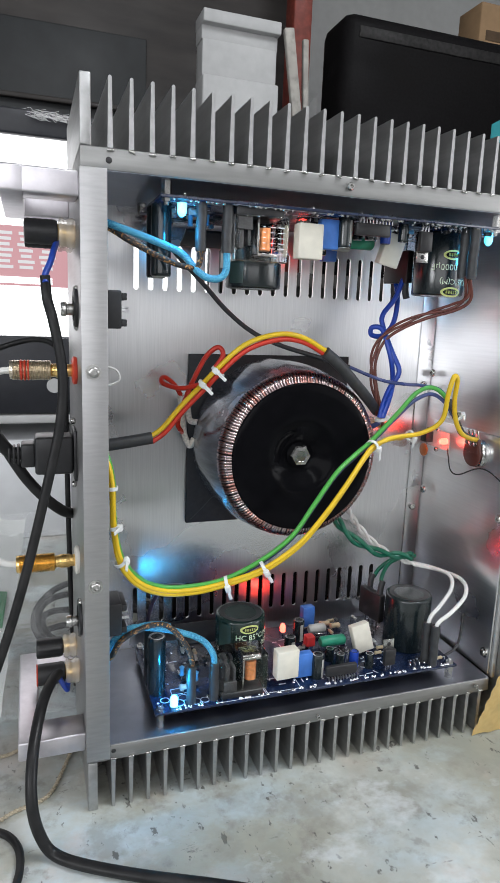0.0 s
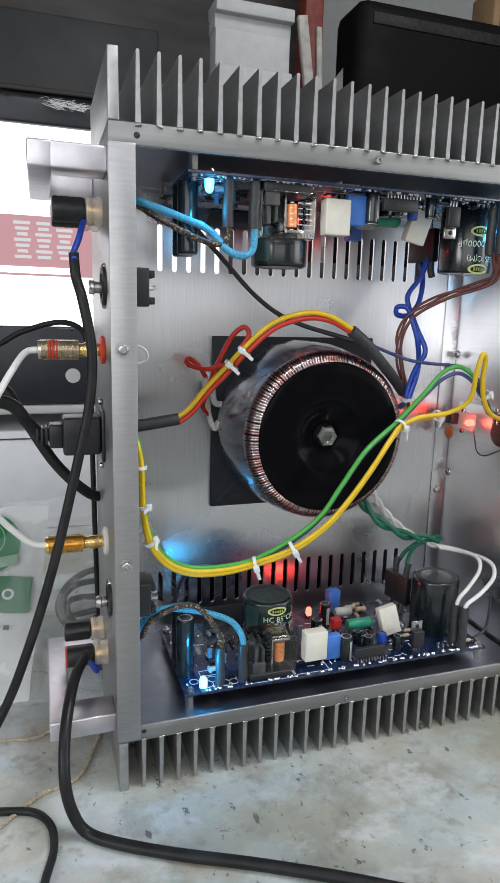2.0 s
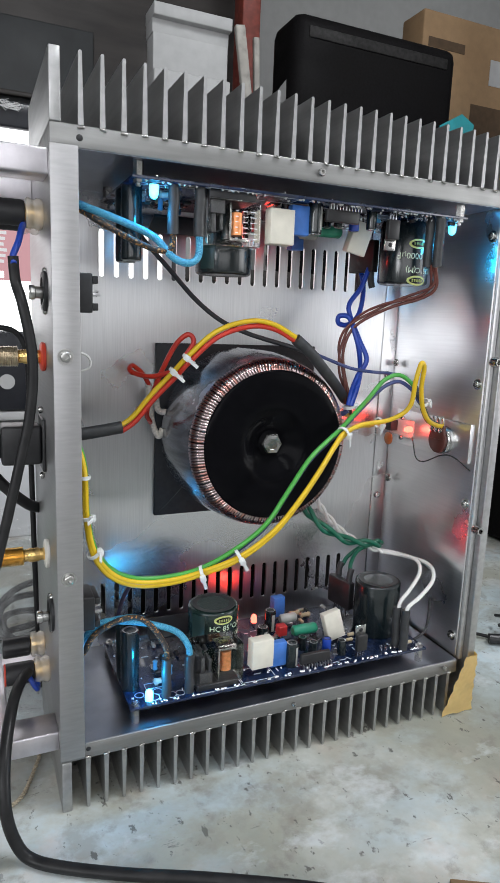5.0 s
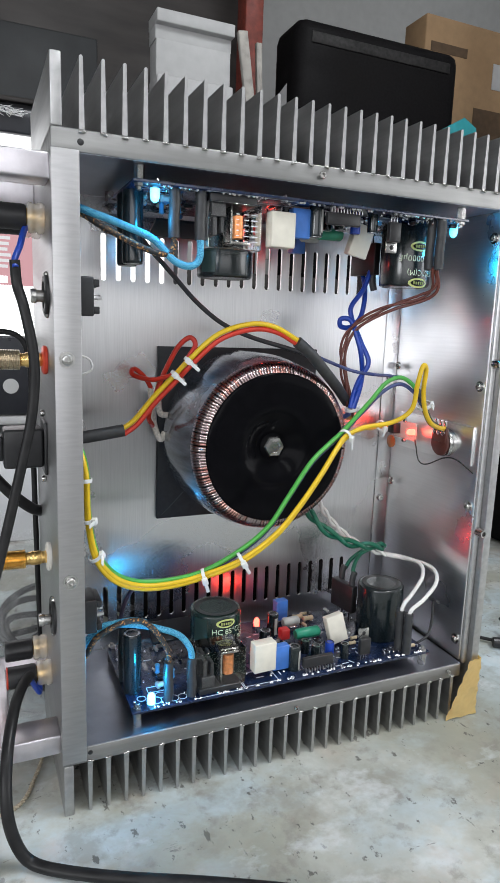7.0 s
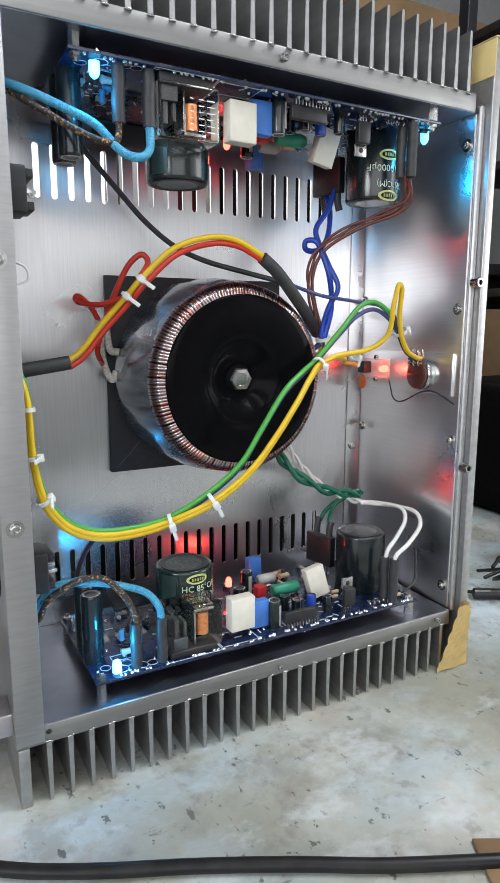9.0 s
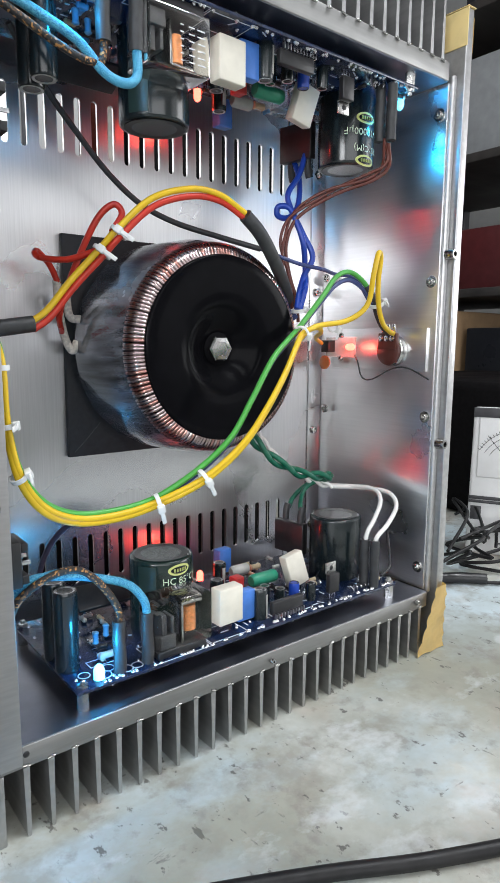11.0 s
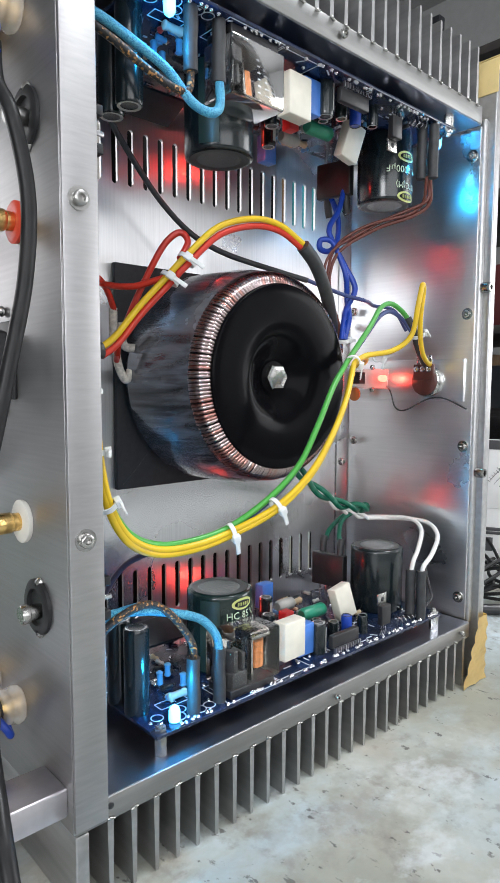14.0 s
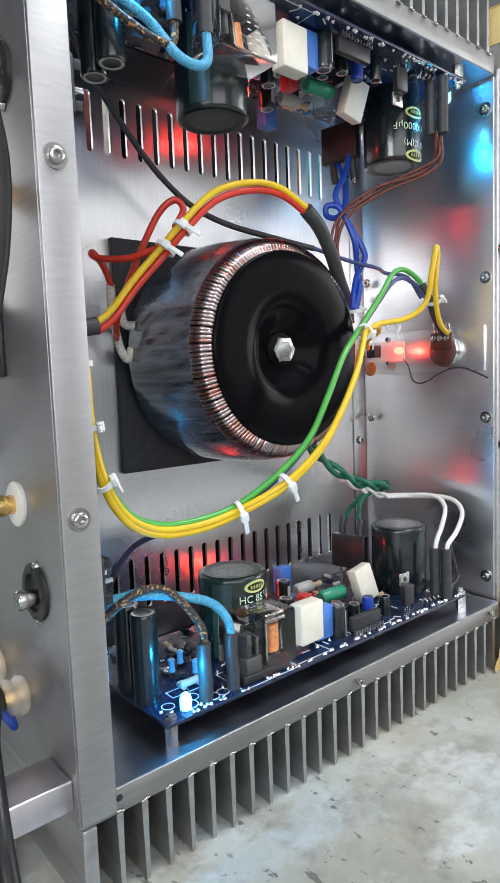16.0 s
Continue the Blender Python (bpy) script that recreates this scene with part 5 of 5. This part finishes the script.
part("mains_cable", tube([(-0.038, 0.061, 0.2545), (-0.047, 0.061, 0.256), (-0.055, 0.058, 0.266), (-0.064, 0.055, 0.277), (-0.082, 0.055, 0.279), (-0.13, 0.07, 0.27), (-0.2, 0.10, 0.16), (-0.27, 0.14, TABLE + 0.005), (-0.36, 0.18, TABLE + 0.005)], 0.0046, 12), M_RUBBER, mains)
back_cable = thing("black_cable", (-0.02, 0.07, 0.2), "black cable curving behind the rear panel", "cable")
part("cable", tube([(-0.30, 0.12, TABLE + 0.005), (-0.2, 0.12, 0.10), (-0.11, 0.11, 0.26), (-0.075, 0.105, 0.283), (-0.058, 0.10, 0.262), (-0.036, 0.095, 0.226), (-0.012, 0.10, 0.200), (0.02, 0.15, 0.17), (0.06, 0.20, 0.08), (0.09, 0.24, TABLE + 0.005), (0.15, 0.30, TABLE + 0.005)], 0.0042, 12), M_RUBBER, back_cable)
sp1 = thing("speaker_cable", (-0.02, 0.03, 0.4), "black speaker cable hanging from the upper binding post", "cable")
part("cable", tube([(-0.0225, 0.014, 0.3735), (-0.0215, 0.0145, 0.3594), (-0.0182, 0.0079, 0.3451), (-0.0139, 0.0057, 0.3165), (-0.0155, 0.0057, 0.2868), (-0.0221, 0.0057, 0.2549), (-0.0397, 0.0057, 0.1834), (-0.0584, 0.0057, 0.124), (-0.0782, 0.0079, 0.0756), (-0.11, -0.02, 0.04), (-0.16, -0.01, 0.0135), (-0.25, 0.0, 0.0135)], 0.0031, 12), M_RUBBER, sp1)
part("blue_core", tube([(-0.014, 0.038, 0.396), (-0.0165, 0.028, 0.390), (-0.0190, 0.020, 0.382), (-0.0225, 0.0145, 0.3735), (-0.0222, 0.012, 0.369)], 0.0019), M_BLU, sp1, "bare blue core")
sp2 = thing("speaker_cable", (-0.02, 0.03, TABLE), "black speaker cable lying along the bench top", "cable")
ZT = TABLE + 0.0038
part("cable", tube([(-0.0185, 0.0500, 0.0900), (-0.0235, 0.0370, 0.0925), (-0.0300, 0.0200, 0.0885), (-0.0355, -0.0020, 0.0780), (-0.0385, -0.0180, 0.0630), (-0.0385, -0.0270, 0.0450), (-0.0345, -0.0300, 0.0270), (-0.0265, -0.0330, ZT + 0.001), (-0.0090, -0.0460, ZT), (0.026, -0.065, ZT),
                   (0.069, -0.085, ZT), (0.114, -0.108, ZT), (0.155, -0.131, ZT), (0.205, -0.155, ZT), (0.27, -0.185, ZT), (0.36, -0.24, ZT)], 0.0037, 12), M_RUBBER, sp2)
part("blue_core", tube([(-0.012, 0.0557, 0.0845), (-0.0125, 0.0447, 0.0795), (-0.0150, 0.0427, 0.0835), (-0.019, 0.0457, 0.0895), (-0.024, 0.0377, 0.0925)], 0.0018), M_BLU, sp2)
loose = thing("thin_cable", (-0.06, -0.02, TABLE), "thin black cable end lying on the bench top", "cable")
part("cable", tube([(-0.16, 0.012, TABLE + 0.003), (-0.11, 0.008, TABLE + 0.003), (-0.077, 0.002, TABLE + 0.003), (-0.058, -0.005, TABLE + 0.003), (-0.048, -0.020, TABLE + 0.003), (-0.047, -0.040, TABLE + 0.003), (-0.052, -0.060, TABLE + 0.003), (-0.06, -0.10, TABLE + 0.003)], 0.0026, 10), M_RUBBER, loose)
cord = thing("cotton_string", (-0.06, 0.07, TABLE), "twisted cotton string lying on the bench top", "string")
for k in range(2):
    part("strand", sweep(bmesh.new(), strand([(-0.12, 0.078, TABLE + 0.0018), (-0.080, 0.079, TABLE + 0.0018), (-0.060, 0.076, TABLE + 0.0018), (-0.045, 0.082, TABLE + 0.0018), (-0.025, 0.090, TABLE + 0.0018), (-0.010, 0.075, TABLE + 0.0018), (-0.018, 0.045, TABLE + 0.0018), (-0.030, 0.022, TABLE + 0.0018), (-0.055, 0.012, TABLE + 0.0018), (-0.08, -0.01, TABLE + 0.0018)], 0.0008, 40, k * math.pi, 20), 0.0009, 6), M_STRING, cord)

# ---- things behind ----
mon = thing("computer_monitor", (-0.06, 0.60, TABLE), "black flat monitor with its white screen lit", "monitor")
part("screen_panel", box((-0.44, 0.571, 0.316), (0.226, 0.573, 0.581), 0), M_SCREEN, mon, "lit white screen")
part("screen_red_area", box((-0.20, 0.5695, 0.385), (0.062, 0.5706, 0.465), 0), M_SCRRED, mon)
part("screen_white_band", box((-0.20, 0.5680, 0.388), (0.0, 0.5690, 0.397), 0), M_SCREEN, mon)
for k in range(7):
    for j in range(3):
        part("screen_line", cbox((-0.062 + 0.028 * j, 0.5682, 0.455 - 0.0075 * k), (0.022 - 0.004 * ((k + j) % 3), 0.0008, 0.0042), 0), M_SCRGREY, mon)
part("bezel", joined(box((-0.60, 0.563, 0.581), (0.246, 0.60, 0.614), 0.003), box((-0.60, 0.563, 0.205), (0.246, 0.60, 0.316), 0.003), box((0.226, 0.5635, 0.31), (0.2455, 0.5995, 0.585), 0.002), box((-0.60, 0.5635, 0.31), (-0.44, 0.5995, 0.585), 0.002), box((-0.59, 0.577, 0.22), (0.235, 0.599, 0.60), 0)), M_MONB, mon)
part("lower_trim", box((-0.598, 0.566, 0.190), (0.244, 0.598, 0.2035), 0.003), M_WBOX, mon, "pale lower trim")
part("round_badge", lathe([(0.0105, 0), (0.0105, 0.0006)], 28, "-y", (-0.0005, 0.5629, 0.246)), M_WBOX, mon, "plain white round badge")
part("stand_neck", box((-0.31, 0.605, 0.175), (-0.23, 0.625, 0.24), 0.003), M_MONB, mon)
part("stand_foot", box((-0.42, 0.60, 0.163), (-0.16, 0.74, 0.179), 0.005), M_MONB, mon)
fl = thing("fluff", (0.02, 0.56, 0.60), "wisp of white fluff stuck to the monitor's rim", "fluff")
rnd = random.Random(3)
bm = bmesh.new()
for k in range(60):
    a = Vector((rnd.uniform(-0.034, 0.016), 0.559 - rnd.uniform(0, 0.006), 0.606 + rnd.uniform(-0.004, 0.005)))
    sweep(bm, [a, a + Vector((rnd.uniform(0.003, 0.010), rnd.uniform(-0.003, 0.003), rnd.uniform(-0.004, 0.004))), a + Vector((rnd.uniform(0.008, 0.018), 0, rnd.uniform(-0.006, 0.006)))], 0.00026, 5)
part("fibres", bm, M_FLUFF, fl)

bag = thing("plastic_bag", (-0.09, 0.18, TABLE), "crumpled clear plastic bag holding a green and white printed pouch", "bag")


def leaning(bm):
    """Lays a flat piece in xy back on the slope on which the pouch leans."""
    bm.transform(Matrix.Translation((-0.085, 0.125, TABLE)) @ pose(0, 0, 0, 48, 0, 0))
    return bm


def slab(cx, cy, w, d, h, lift, seed, wrinkle, skew=0.0):
    """A filled pouch or film: a puffed sheet with creases."""
    bm = bmesh.new()
    n = 40
    g = []
    for i in range(n + 1):
        row = []
        for j in range(n + 1):
            u, v = i / n * 2 - 1, j / n * 2 - 1
            e = max(0.0, (1 - u ** 4)) * max(0.0, (1 - v ** 4))
            f = noise.fractal(Vector((u * 3 + seed, v * 3, seed)), 1.0, 2.0, 5)
            k = abs(noise.noise(Vector((u * 5 - v * 3 + seed, v * 4, seed * 2))))
            row.append(bm.verts.new((cx + u * w / 2 + skew * v + 0.003 * f, cy + v * d / 2 + 0.003 * f, lift + h * e * (1 + wrinkle * f) - wrinkle * 0.010 * k)))
        g.append(row)
    for i in range(n):
        for j in range(n):
            bm.faces.new((g[i][j], g[i + 1][j], g[i + 1][j + 1], g[i][j + 1]))
    return bm


part("printed_pouch", leaning(slab(-0.030, 0.096, 0.125, 0.185, 0.006, -0.004, 2.0, 0.10, 0.012)), M_BAGW, bag, "white pouch with green print")


def pouch_print(bm, material):
    part("print", leaning(bm), material, bag)


def flat_disc(x, y, z, r0, r1):
    return lathe([(r0, z), (r1, z), (r1, z + 0.0004), (r0, z + 0.0004)], 40, "z", (x, y, 0), cap=False)


pouch_print(flat_disc(-0.014, 0.148, 0.0048, 0.0002, 0.031), M_BAGG)
for k in range(3):
    pouch_print(flat_disc(-0.016, 0.152, 0.0056, 0.006 + 0.006 * k, 0.0072 + 0.006 * k), M_BAGL)
pouch_print(cbox((0.002, 0.128, 0.0062), (0.024, 0.010, 0.0006), 0.0002, 1, (0, 0, 8)), M_BAGL)
pouch_print(cbox((-0.010, 0.099, 0.0052), (0.070, 0.034, 0.0012), 0.0005, 2, (0, 0, -8)), M_BAGG)
for k in range(4):
    pouch_print(flat_disc(-0.034 + 0.013 * k, 0.102 - 0.0018 * k, 0.0062, 0.0030, 0.0052), M_BAGW)
for k in range(7):
    pouch_print(cbox((-0.040 + 0.0072 * k, 0.0735 - 0.0011 * k, 0.0044), (0.0050, 0.0042 - 0.001 * (k % 2), 0.0003), 0, 1, (0, 0, -8)), M_MARK)
pouch_print(flat_disc(-0.024, 0.053, 0.0040, 0.0002, 0.0135), M_BAGB)
part("clear_film", leaning(slab(0.028, 0.092, 0.160, 0.205, 0.018, -0.004, 5.0, 0.75, 0.014)), M_BAG, bag, "crumpled clear film")
part("clear_film", leaning(slab(0.045, 0.084, 0.115, 0.180, 0.026, -0.004, 9.0, 0.9, 0.018)), M_BAG, bag, "crumpled clear film")
arc = thing("thin_cable", (-0.01, 0.13, 0.25), "thin dark cable arching behind the phono plug", "cable")
part("cable", tube([(-0.16, 0.16, TABLE + 0.003), (-0.14, 0.15, 0.16), (-0.105, 0.135, 0.285), (-0.069, 0.132, 0.315), (-0.049, 0.132, 0.325), (-0.028, 0.132, 0.330), (-0.013, 0.132, 0.325), (-0.007, 0.133, 0.307), (-0.006, 0.134, 0.274), (-0.0055, 0.136, 0.20), (-0.004, 0.140, 0.10), (0.0, 0.16, TABLE + 0.003)], 0.0022, 10), M_RUBBER, arc)
scrap = thing("cardboard_scrap", (0.23, -0.17, TABLE), "small torn scrap of brown cardboard on the bench", "scrap")
part("scrap", cbox((0.225, -0.172, TABLE + 0.0012), (0.06, 0.045, 0.0024), 0.0006, 1, (0, 0, -28)), M_CARD, scrap)
coil = thing("coiled_cable", (0.02, 0.22, TABLE), "coil of black cable on the bench behind the amplifier", "cable")
for k in range(5):
    part("cable_turn", sweep(bmesh.new(), [Vector((0.035 + (0.055 + 0.004 * k) * math.cos(t * math.tau / 40), 0.235 + (0.05 + 0.003 * k) * math.sin(t * math.tau / 40), TABLE + 0.006 + 0.008 * k + 0.010 * math.sin(t * 0.3 + k))) for t in range(41)], 0.0035, 8), M_RUBBER, coil)

# added block, hidden by the chassis, that makes the lower slots read dark
low = thing("slot_darkener", (0.21, 0.32, TABLE), "black block added behind the amplifier to keep the slots dark", "carton")
part("carton_body", box((0.10, 0.20, TABLE), (0.335, 0.46, 0.135), 0.004), M_CASE, low)
case = thing("equipment_case", (0.8, 1.0, 0.2), "black vinyl-covered equipment case with rounded corners", "case")
part("case_body", box((0.592, 0.90, 0.449), (1.018, 1.02, 0.978), 0.026, 3), M_CASE, case)
# a lighter strip stands for the bevel below the top edge
part("edge_band", box((0.625, 0.8975, 0.928), (0.985, 0.902, 0.950), 0.001), mat("lighter_vinyl", (0.018, 0.017, 0.017), 0.6, spec=0.2, scale=120, vary=0.6, bump=0.3), case, "lighter band below the top edge")
shelf = thing("shelf", (0.5, 1.1, 0.4), "dark shelf board behind the bench", "shelf")
part("shelf_board", box((-0.9, 0.86, 0.42), (1.6, 1.5, 0.449), 0.002), M_DARKWOOD, shelf)
part("bracket", box((-0.85, 0.90, -0.75), (-0.80, 1.45, 0.42), 0.002), M_DARKWOOD, shelf)
part("bracket", box((1.5, 0.90, -0.75), (1.55, 1.45, 0.42), 0.002), M_DARKWOOD, shelf)
carton = thing("white_carton", (0.37, 1.0, 0.45), "white carton with a grey top edge on the shelf", "carton")
part("carton_body", joined(box((0.296, 0.900, 0.449), (0.453, 0.962, 0.812), 0.003), box((0.298, 0.915, 0.808), (0.451, 0.961, 0.880), 0.001), box((0.296, 0.915, 0.878), (0.452, 0.962, 0.905), 0.001)), M_WBOX, carton)
part("carton_lid", box((0.295, 0.899, 0.903), (0.454, 0.964, 0.926), 0.002), M_WBOX, carton)
post = thing("red_post", (0.60, 1.3, 0.45), "rusty red-painted upright post", "post")
part("post_body", box((0.625, 1.27, 0.449), (0.675, 1.33, 1.98), 0.003), M_RUST, post)
dark = thing("tall_cabinet", (-0.2, 1.5, -0.75), "dark wooden cabinet standing behind the monitor", "cabinet")
part("cabinet_body", box((-1.6, 1.40, -0.75), (0.66, 1.95, 1.95), 0.004), M_DARKWOOD, dark)
for z, y, tilt in ((0.80, 1.38, 0.6), (0.86, 1.37, -0.4)):
    part("rail", cbox((-0.2, y, z), (1.6, 0.012, 0.012), 0.002, 1, (0, tilt, 0)), M_DARKWOOD, dark)
part("door_panel", box((-0.55, 1.385, 0.62), (0.27, 1.401, 1.04), 0.003), mat("dusty_board", (0.020, 0.022, 0.024), 0.6, scale=20, vary=0.3, stain=0.4, stain_colour=(0.05, 0.054, 0.055), stain_scale=4), dark)
sticks = thing("wood_offcuts", (0.46, 0.95, 0.45), "weathered offcuts leaning beside the carton", "offcuts")
part("offcut", cbox((0.503, 0.90, 0.70), (0.020, 0.012, 0.44), 0.001, 1, (0, -9, 0)), M_STICK, sticks)
part("offcut", cbox((0.534, 0.94, 0.69), (0.012, 0.010, 0.46), 0.001, 1, (0, -3, 0)), M_STICK, sticks)
grey = thing("grey_carton", (-0.2, 0.66, TABLE), "plain pale grey carton under the monitor", "carton")
part("carton_body", box((-0.72, 0.585, TABLE), (0.245, 0.76, 0.163), 0.003), mat("pale_grey_board", (0.60, 0.61, 0.63), 0.6, scale=40, vary=0.06, stain=0.2, stain_colour=(0.5, 0.5, 0.52), stain_scale=6), grey)
part("lid_seam", box((-0.715, 0.5835, 0.150), (0.240, 0.5855, 0.152), 0), M_MARK, grey)
card = thing("cardboard_box", (1.3, 1.4, 0.45), "brown cardboard box with dark printing", "box")
part("box_body", box((1.15, 1.22, 0.449), (1.68, 1.32, 1.218), 0.004), M_CARD, card)
part("print_panel", box((1.17, 1.2185, 1.125), (1.30, 1.2202, 1.15), 0), M_CARDDK, card)
part("print_panel", box((1.34, 1.2185, 0.90), (1.60, 1.2202, 1.0), 0), M_CARDDK, card)
part("sticker", box((1.40, 1.2185, 1.06), (1.46, 1.2202, 1.13), 0), M_WBOX, card)
teal = thing("teal_sheet", (0.80, 0.62, TABLE), "teal plastic sheet standing behind the amplifier", "sheet")
bm = bmesh.new()
pts = [(0.74, 0.60, TABLE), (0.87, 0.66, TABLE), (0.87, 0.66, 0.735), (0.822, 0.64, 0.742), (0.74, 0.60, 0.700)]
f = bm.faces.new([bm.verts.new(p) for p in pts])
bmesh.ops.solidify(bm, geom=[f], thickness=0.002)
part("sheet", bm, M_TEAL, teal, smooth=False)
paper = thing("paper_scrap", (0.17, 0.09, 0.47), "torn scrap of paper stuck between the heatsink fins", "paper")
bm = bmesh.new()
f = bm.faces.new([bm.verts.new(p) for p in [(0.157, 0.03, 0.450), (0.1575, 0.118, 0.450), (0.1585, 0.118, 0.480), (0.1585, 0.060, 0.500), (0.158, 0.036, 0.505), (0.157, 0.033, 0.49)]])
bmesh.ops.solidify(bm, geom=[f], thickness=0.0004)
part("scrap", bm, M_WBOX, paper, smooth=False)

# analogue meter on the bench beside the front panel
meter = thing("analogue_meter", (0.60, 0.075, TABLE), "white analogue test meter propped upright on the bench", "meter", rz=-62.5, rx=-6)


def mpart(name, bm, m, lab=""):
    return part(name, bm, m, meter, lab, local=True)


mpart("meter_body", box((-0.055, 0.0, 0.0), (0.055, 0.038, 0.172), 0.004, 3), M_METER)
mpart("dial_window", box((-0.048, -0.0022, 0.090), (0.048, 0.0015, 0.160), 0.001), M_METER)
for a, b in (((-0.055, -0.0028, 0.160), (0.055, 0.0005, 0.171)), ((-0.055, -0.0018, 0.064), (0.055, 0.0005, 0.068)), ((-0.055, -0.0030, 0.060), (0.055, 0.0005, 0.0632))):
    mpart("trim_bar", box(a, b, 0.0006), M_MARK)
for r in (0.050, 0.044, 0.038):
    pts = [Vector((r * 1.05 * math.cos(a), -0.0025, 0.098 + r * math.sin(a))) for a in [0.5 + 2.14 * k / 30 for k in range(31)]]
    mpart("scale_arc", sweep(bmesh.new(), pts, 0.0003, 5), M_MARK)
mpart("scale_ticks", joined(*[cbox((0.053 * math.cos(a), -0.0024, 0.098 + 0.051 * math.sin(a)), (0.0006, 0.0004, 0.004), 0, 1, (0, 90 - math.degrees(a), 0)) for a in [0.5 + 2.14 * k / 30 for k in range(31)]]), M_MARK)
mpart("needle", cbox((-0.022, -0.0028, 0.120), (0.0006, 0.0004, 0.05), 0, 1, (0, -40, 0)), M_MARK)
mpart("selector_knob", lathe([(0.020, 0), (0.021, 0.001), (0.018, 0.006), (0.004, 0.007)], 32, "-y", (0.005, -0.0005, 0.030)), M_METER)
mpart("selector_ring", lathe([(0.0215, 0), (0.0225, 0.0006), (0.0215, 0.0010)], 36, "-y", (0.005, -0.0002, 0.030), cap=False), M_MARK)
mpart("range_marks", joined(*[cbox((0.005 + 0.027 * math.cos(k * 0.42), -0.0004, 0.030 + 0.026 * math.sin(k * 0.42)), (0.004, 0.0006, 0.0016), 0) for k in range(15)] + [box((-0.052, -0.0006, 0.040), (-0.040, 0.0002, 0.056), 0.0002)]), M_MARK)
mpart("zero_screw", lathe([(0.005, 0), (0.005, 0.0012), (0.003, 0.0016)], 20, "-y", (0.01, -0.0022, 0.078)), M_STEEL)
leads = thing("test_leads", (0.45, 0.06, TABLE), "black test leads heaped on the bench by the meter", "cable")
rnd = random.Random(8)
for k in range(6):
    c = Vector((0.47 + 0.02 * (k % 3), 0.07 + 0.01 * k, TABLE + 0.004 + 0.006 * k))
    pts = [c + Vector((rnd.uniform(-0.05, 0.07) + 0.02 * j, rnd.uniform(-0.05, 0.04), max(0.0, rnd.uniform(-0.01, 0.03)))) for j in range(6)]
    part("lead", tube([tuple(p) for p in pts], 0.0019, 8), M_RUBBER, leads)
part("probe", tube([(0.455, 0.085, TABLE + 0.006), (0.48, 0.07, TABLE + 0.006), (0.50, 0.05, TABLE + 0.006)], 0.0055, 10), M_BLACK, leads)

# clutter on the far side of the bench to the right
def stacked(name, a, b, m, lab, cat, bevel=0.004):
    t = thing(name, ((a[0] + b[0]) / 2, (a[1] + b[1]) / 2, a[2]), lab, cat)
    part("body", box(a, b, bevel), m, t)
    return t


rack = thing("metal_rack", (1.3, 0.6, -0.75), "dark metal rack stacked with old gear", "rack")
for z in (0.10, 0.36, 0.66, 0.98):
    part("rack_shelf", box((1.26, 0.05, z), (1.75, 0.95, z + 0.02), 0.002), M_DARKWOOD, rack)
for x, y in ((1.26, 0.05), (1.26, 0.92), (1.72, 0.05), (1.72, 0.92)):
    part("rack_post", box((x - 0.002, y - 0.002, -0.75), (x + 0.03, y + 0.03, 1.4), 0.002), M_MONB, rack)
stacked("plastic_crate", (1.29, 0.15, 0.38), (1.7, 0.75, 0.52), mat("maroon_plastic", (0.10, 0.018, 0.02), 0.5, scale=40, vary=0.2), "dark maroon plastic crate on the rack", "crate")
stacked("radio_set", (1.28, 0.20, 0.12), (1.66, 0.60, 0.29), M_MONB, "old black radio set on the rack", "radio")
stacked("brown_carton", (1.27, 0.62, 0.12), (1.66, 0.90, 0.33), M_CARD, "brown carton on the rack", "carton")
stacked("storage_box", (1.30, 0.22, 0.68), (1.7, 0.90, 0.90), mat("grey_tub", (0.30, 0.31, 0.32), 0.6, scale=40, vary=0.12), "pale grey storage box on the rack", "box")
stacked("black_tool_box", (0.72, 0.10, TABLE), (1.10, 0.46, 0.20), M_CASE, "black tool box on the bench", "tool box", 0.012)
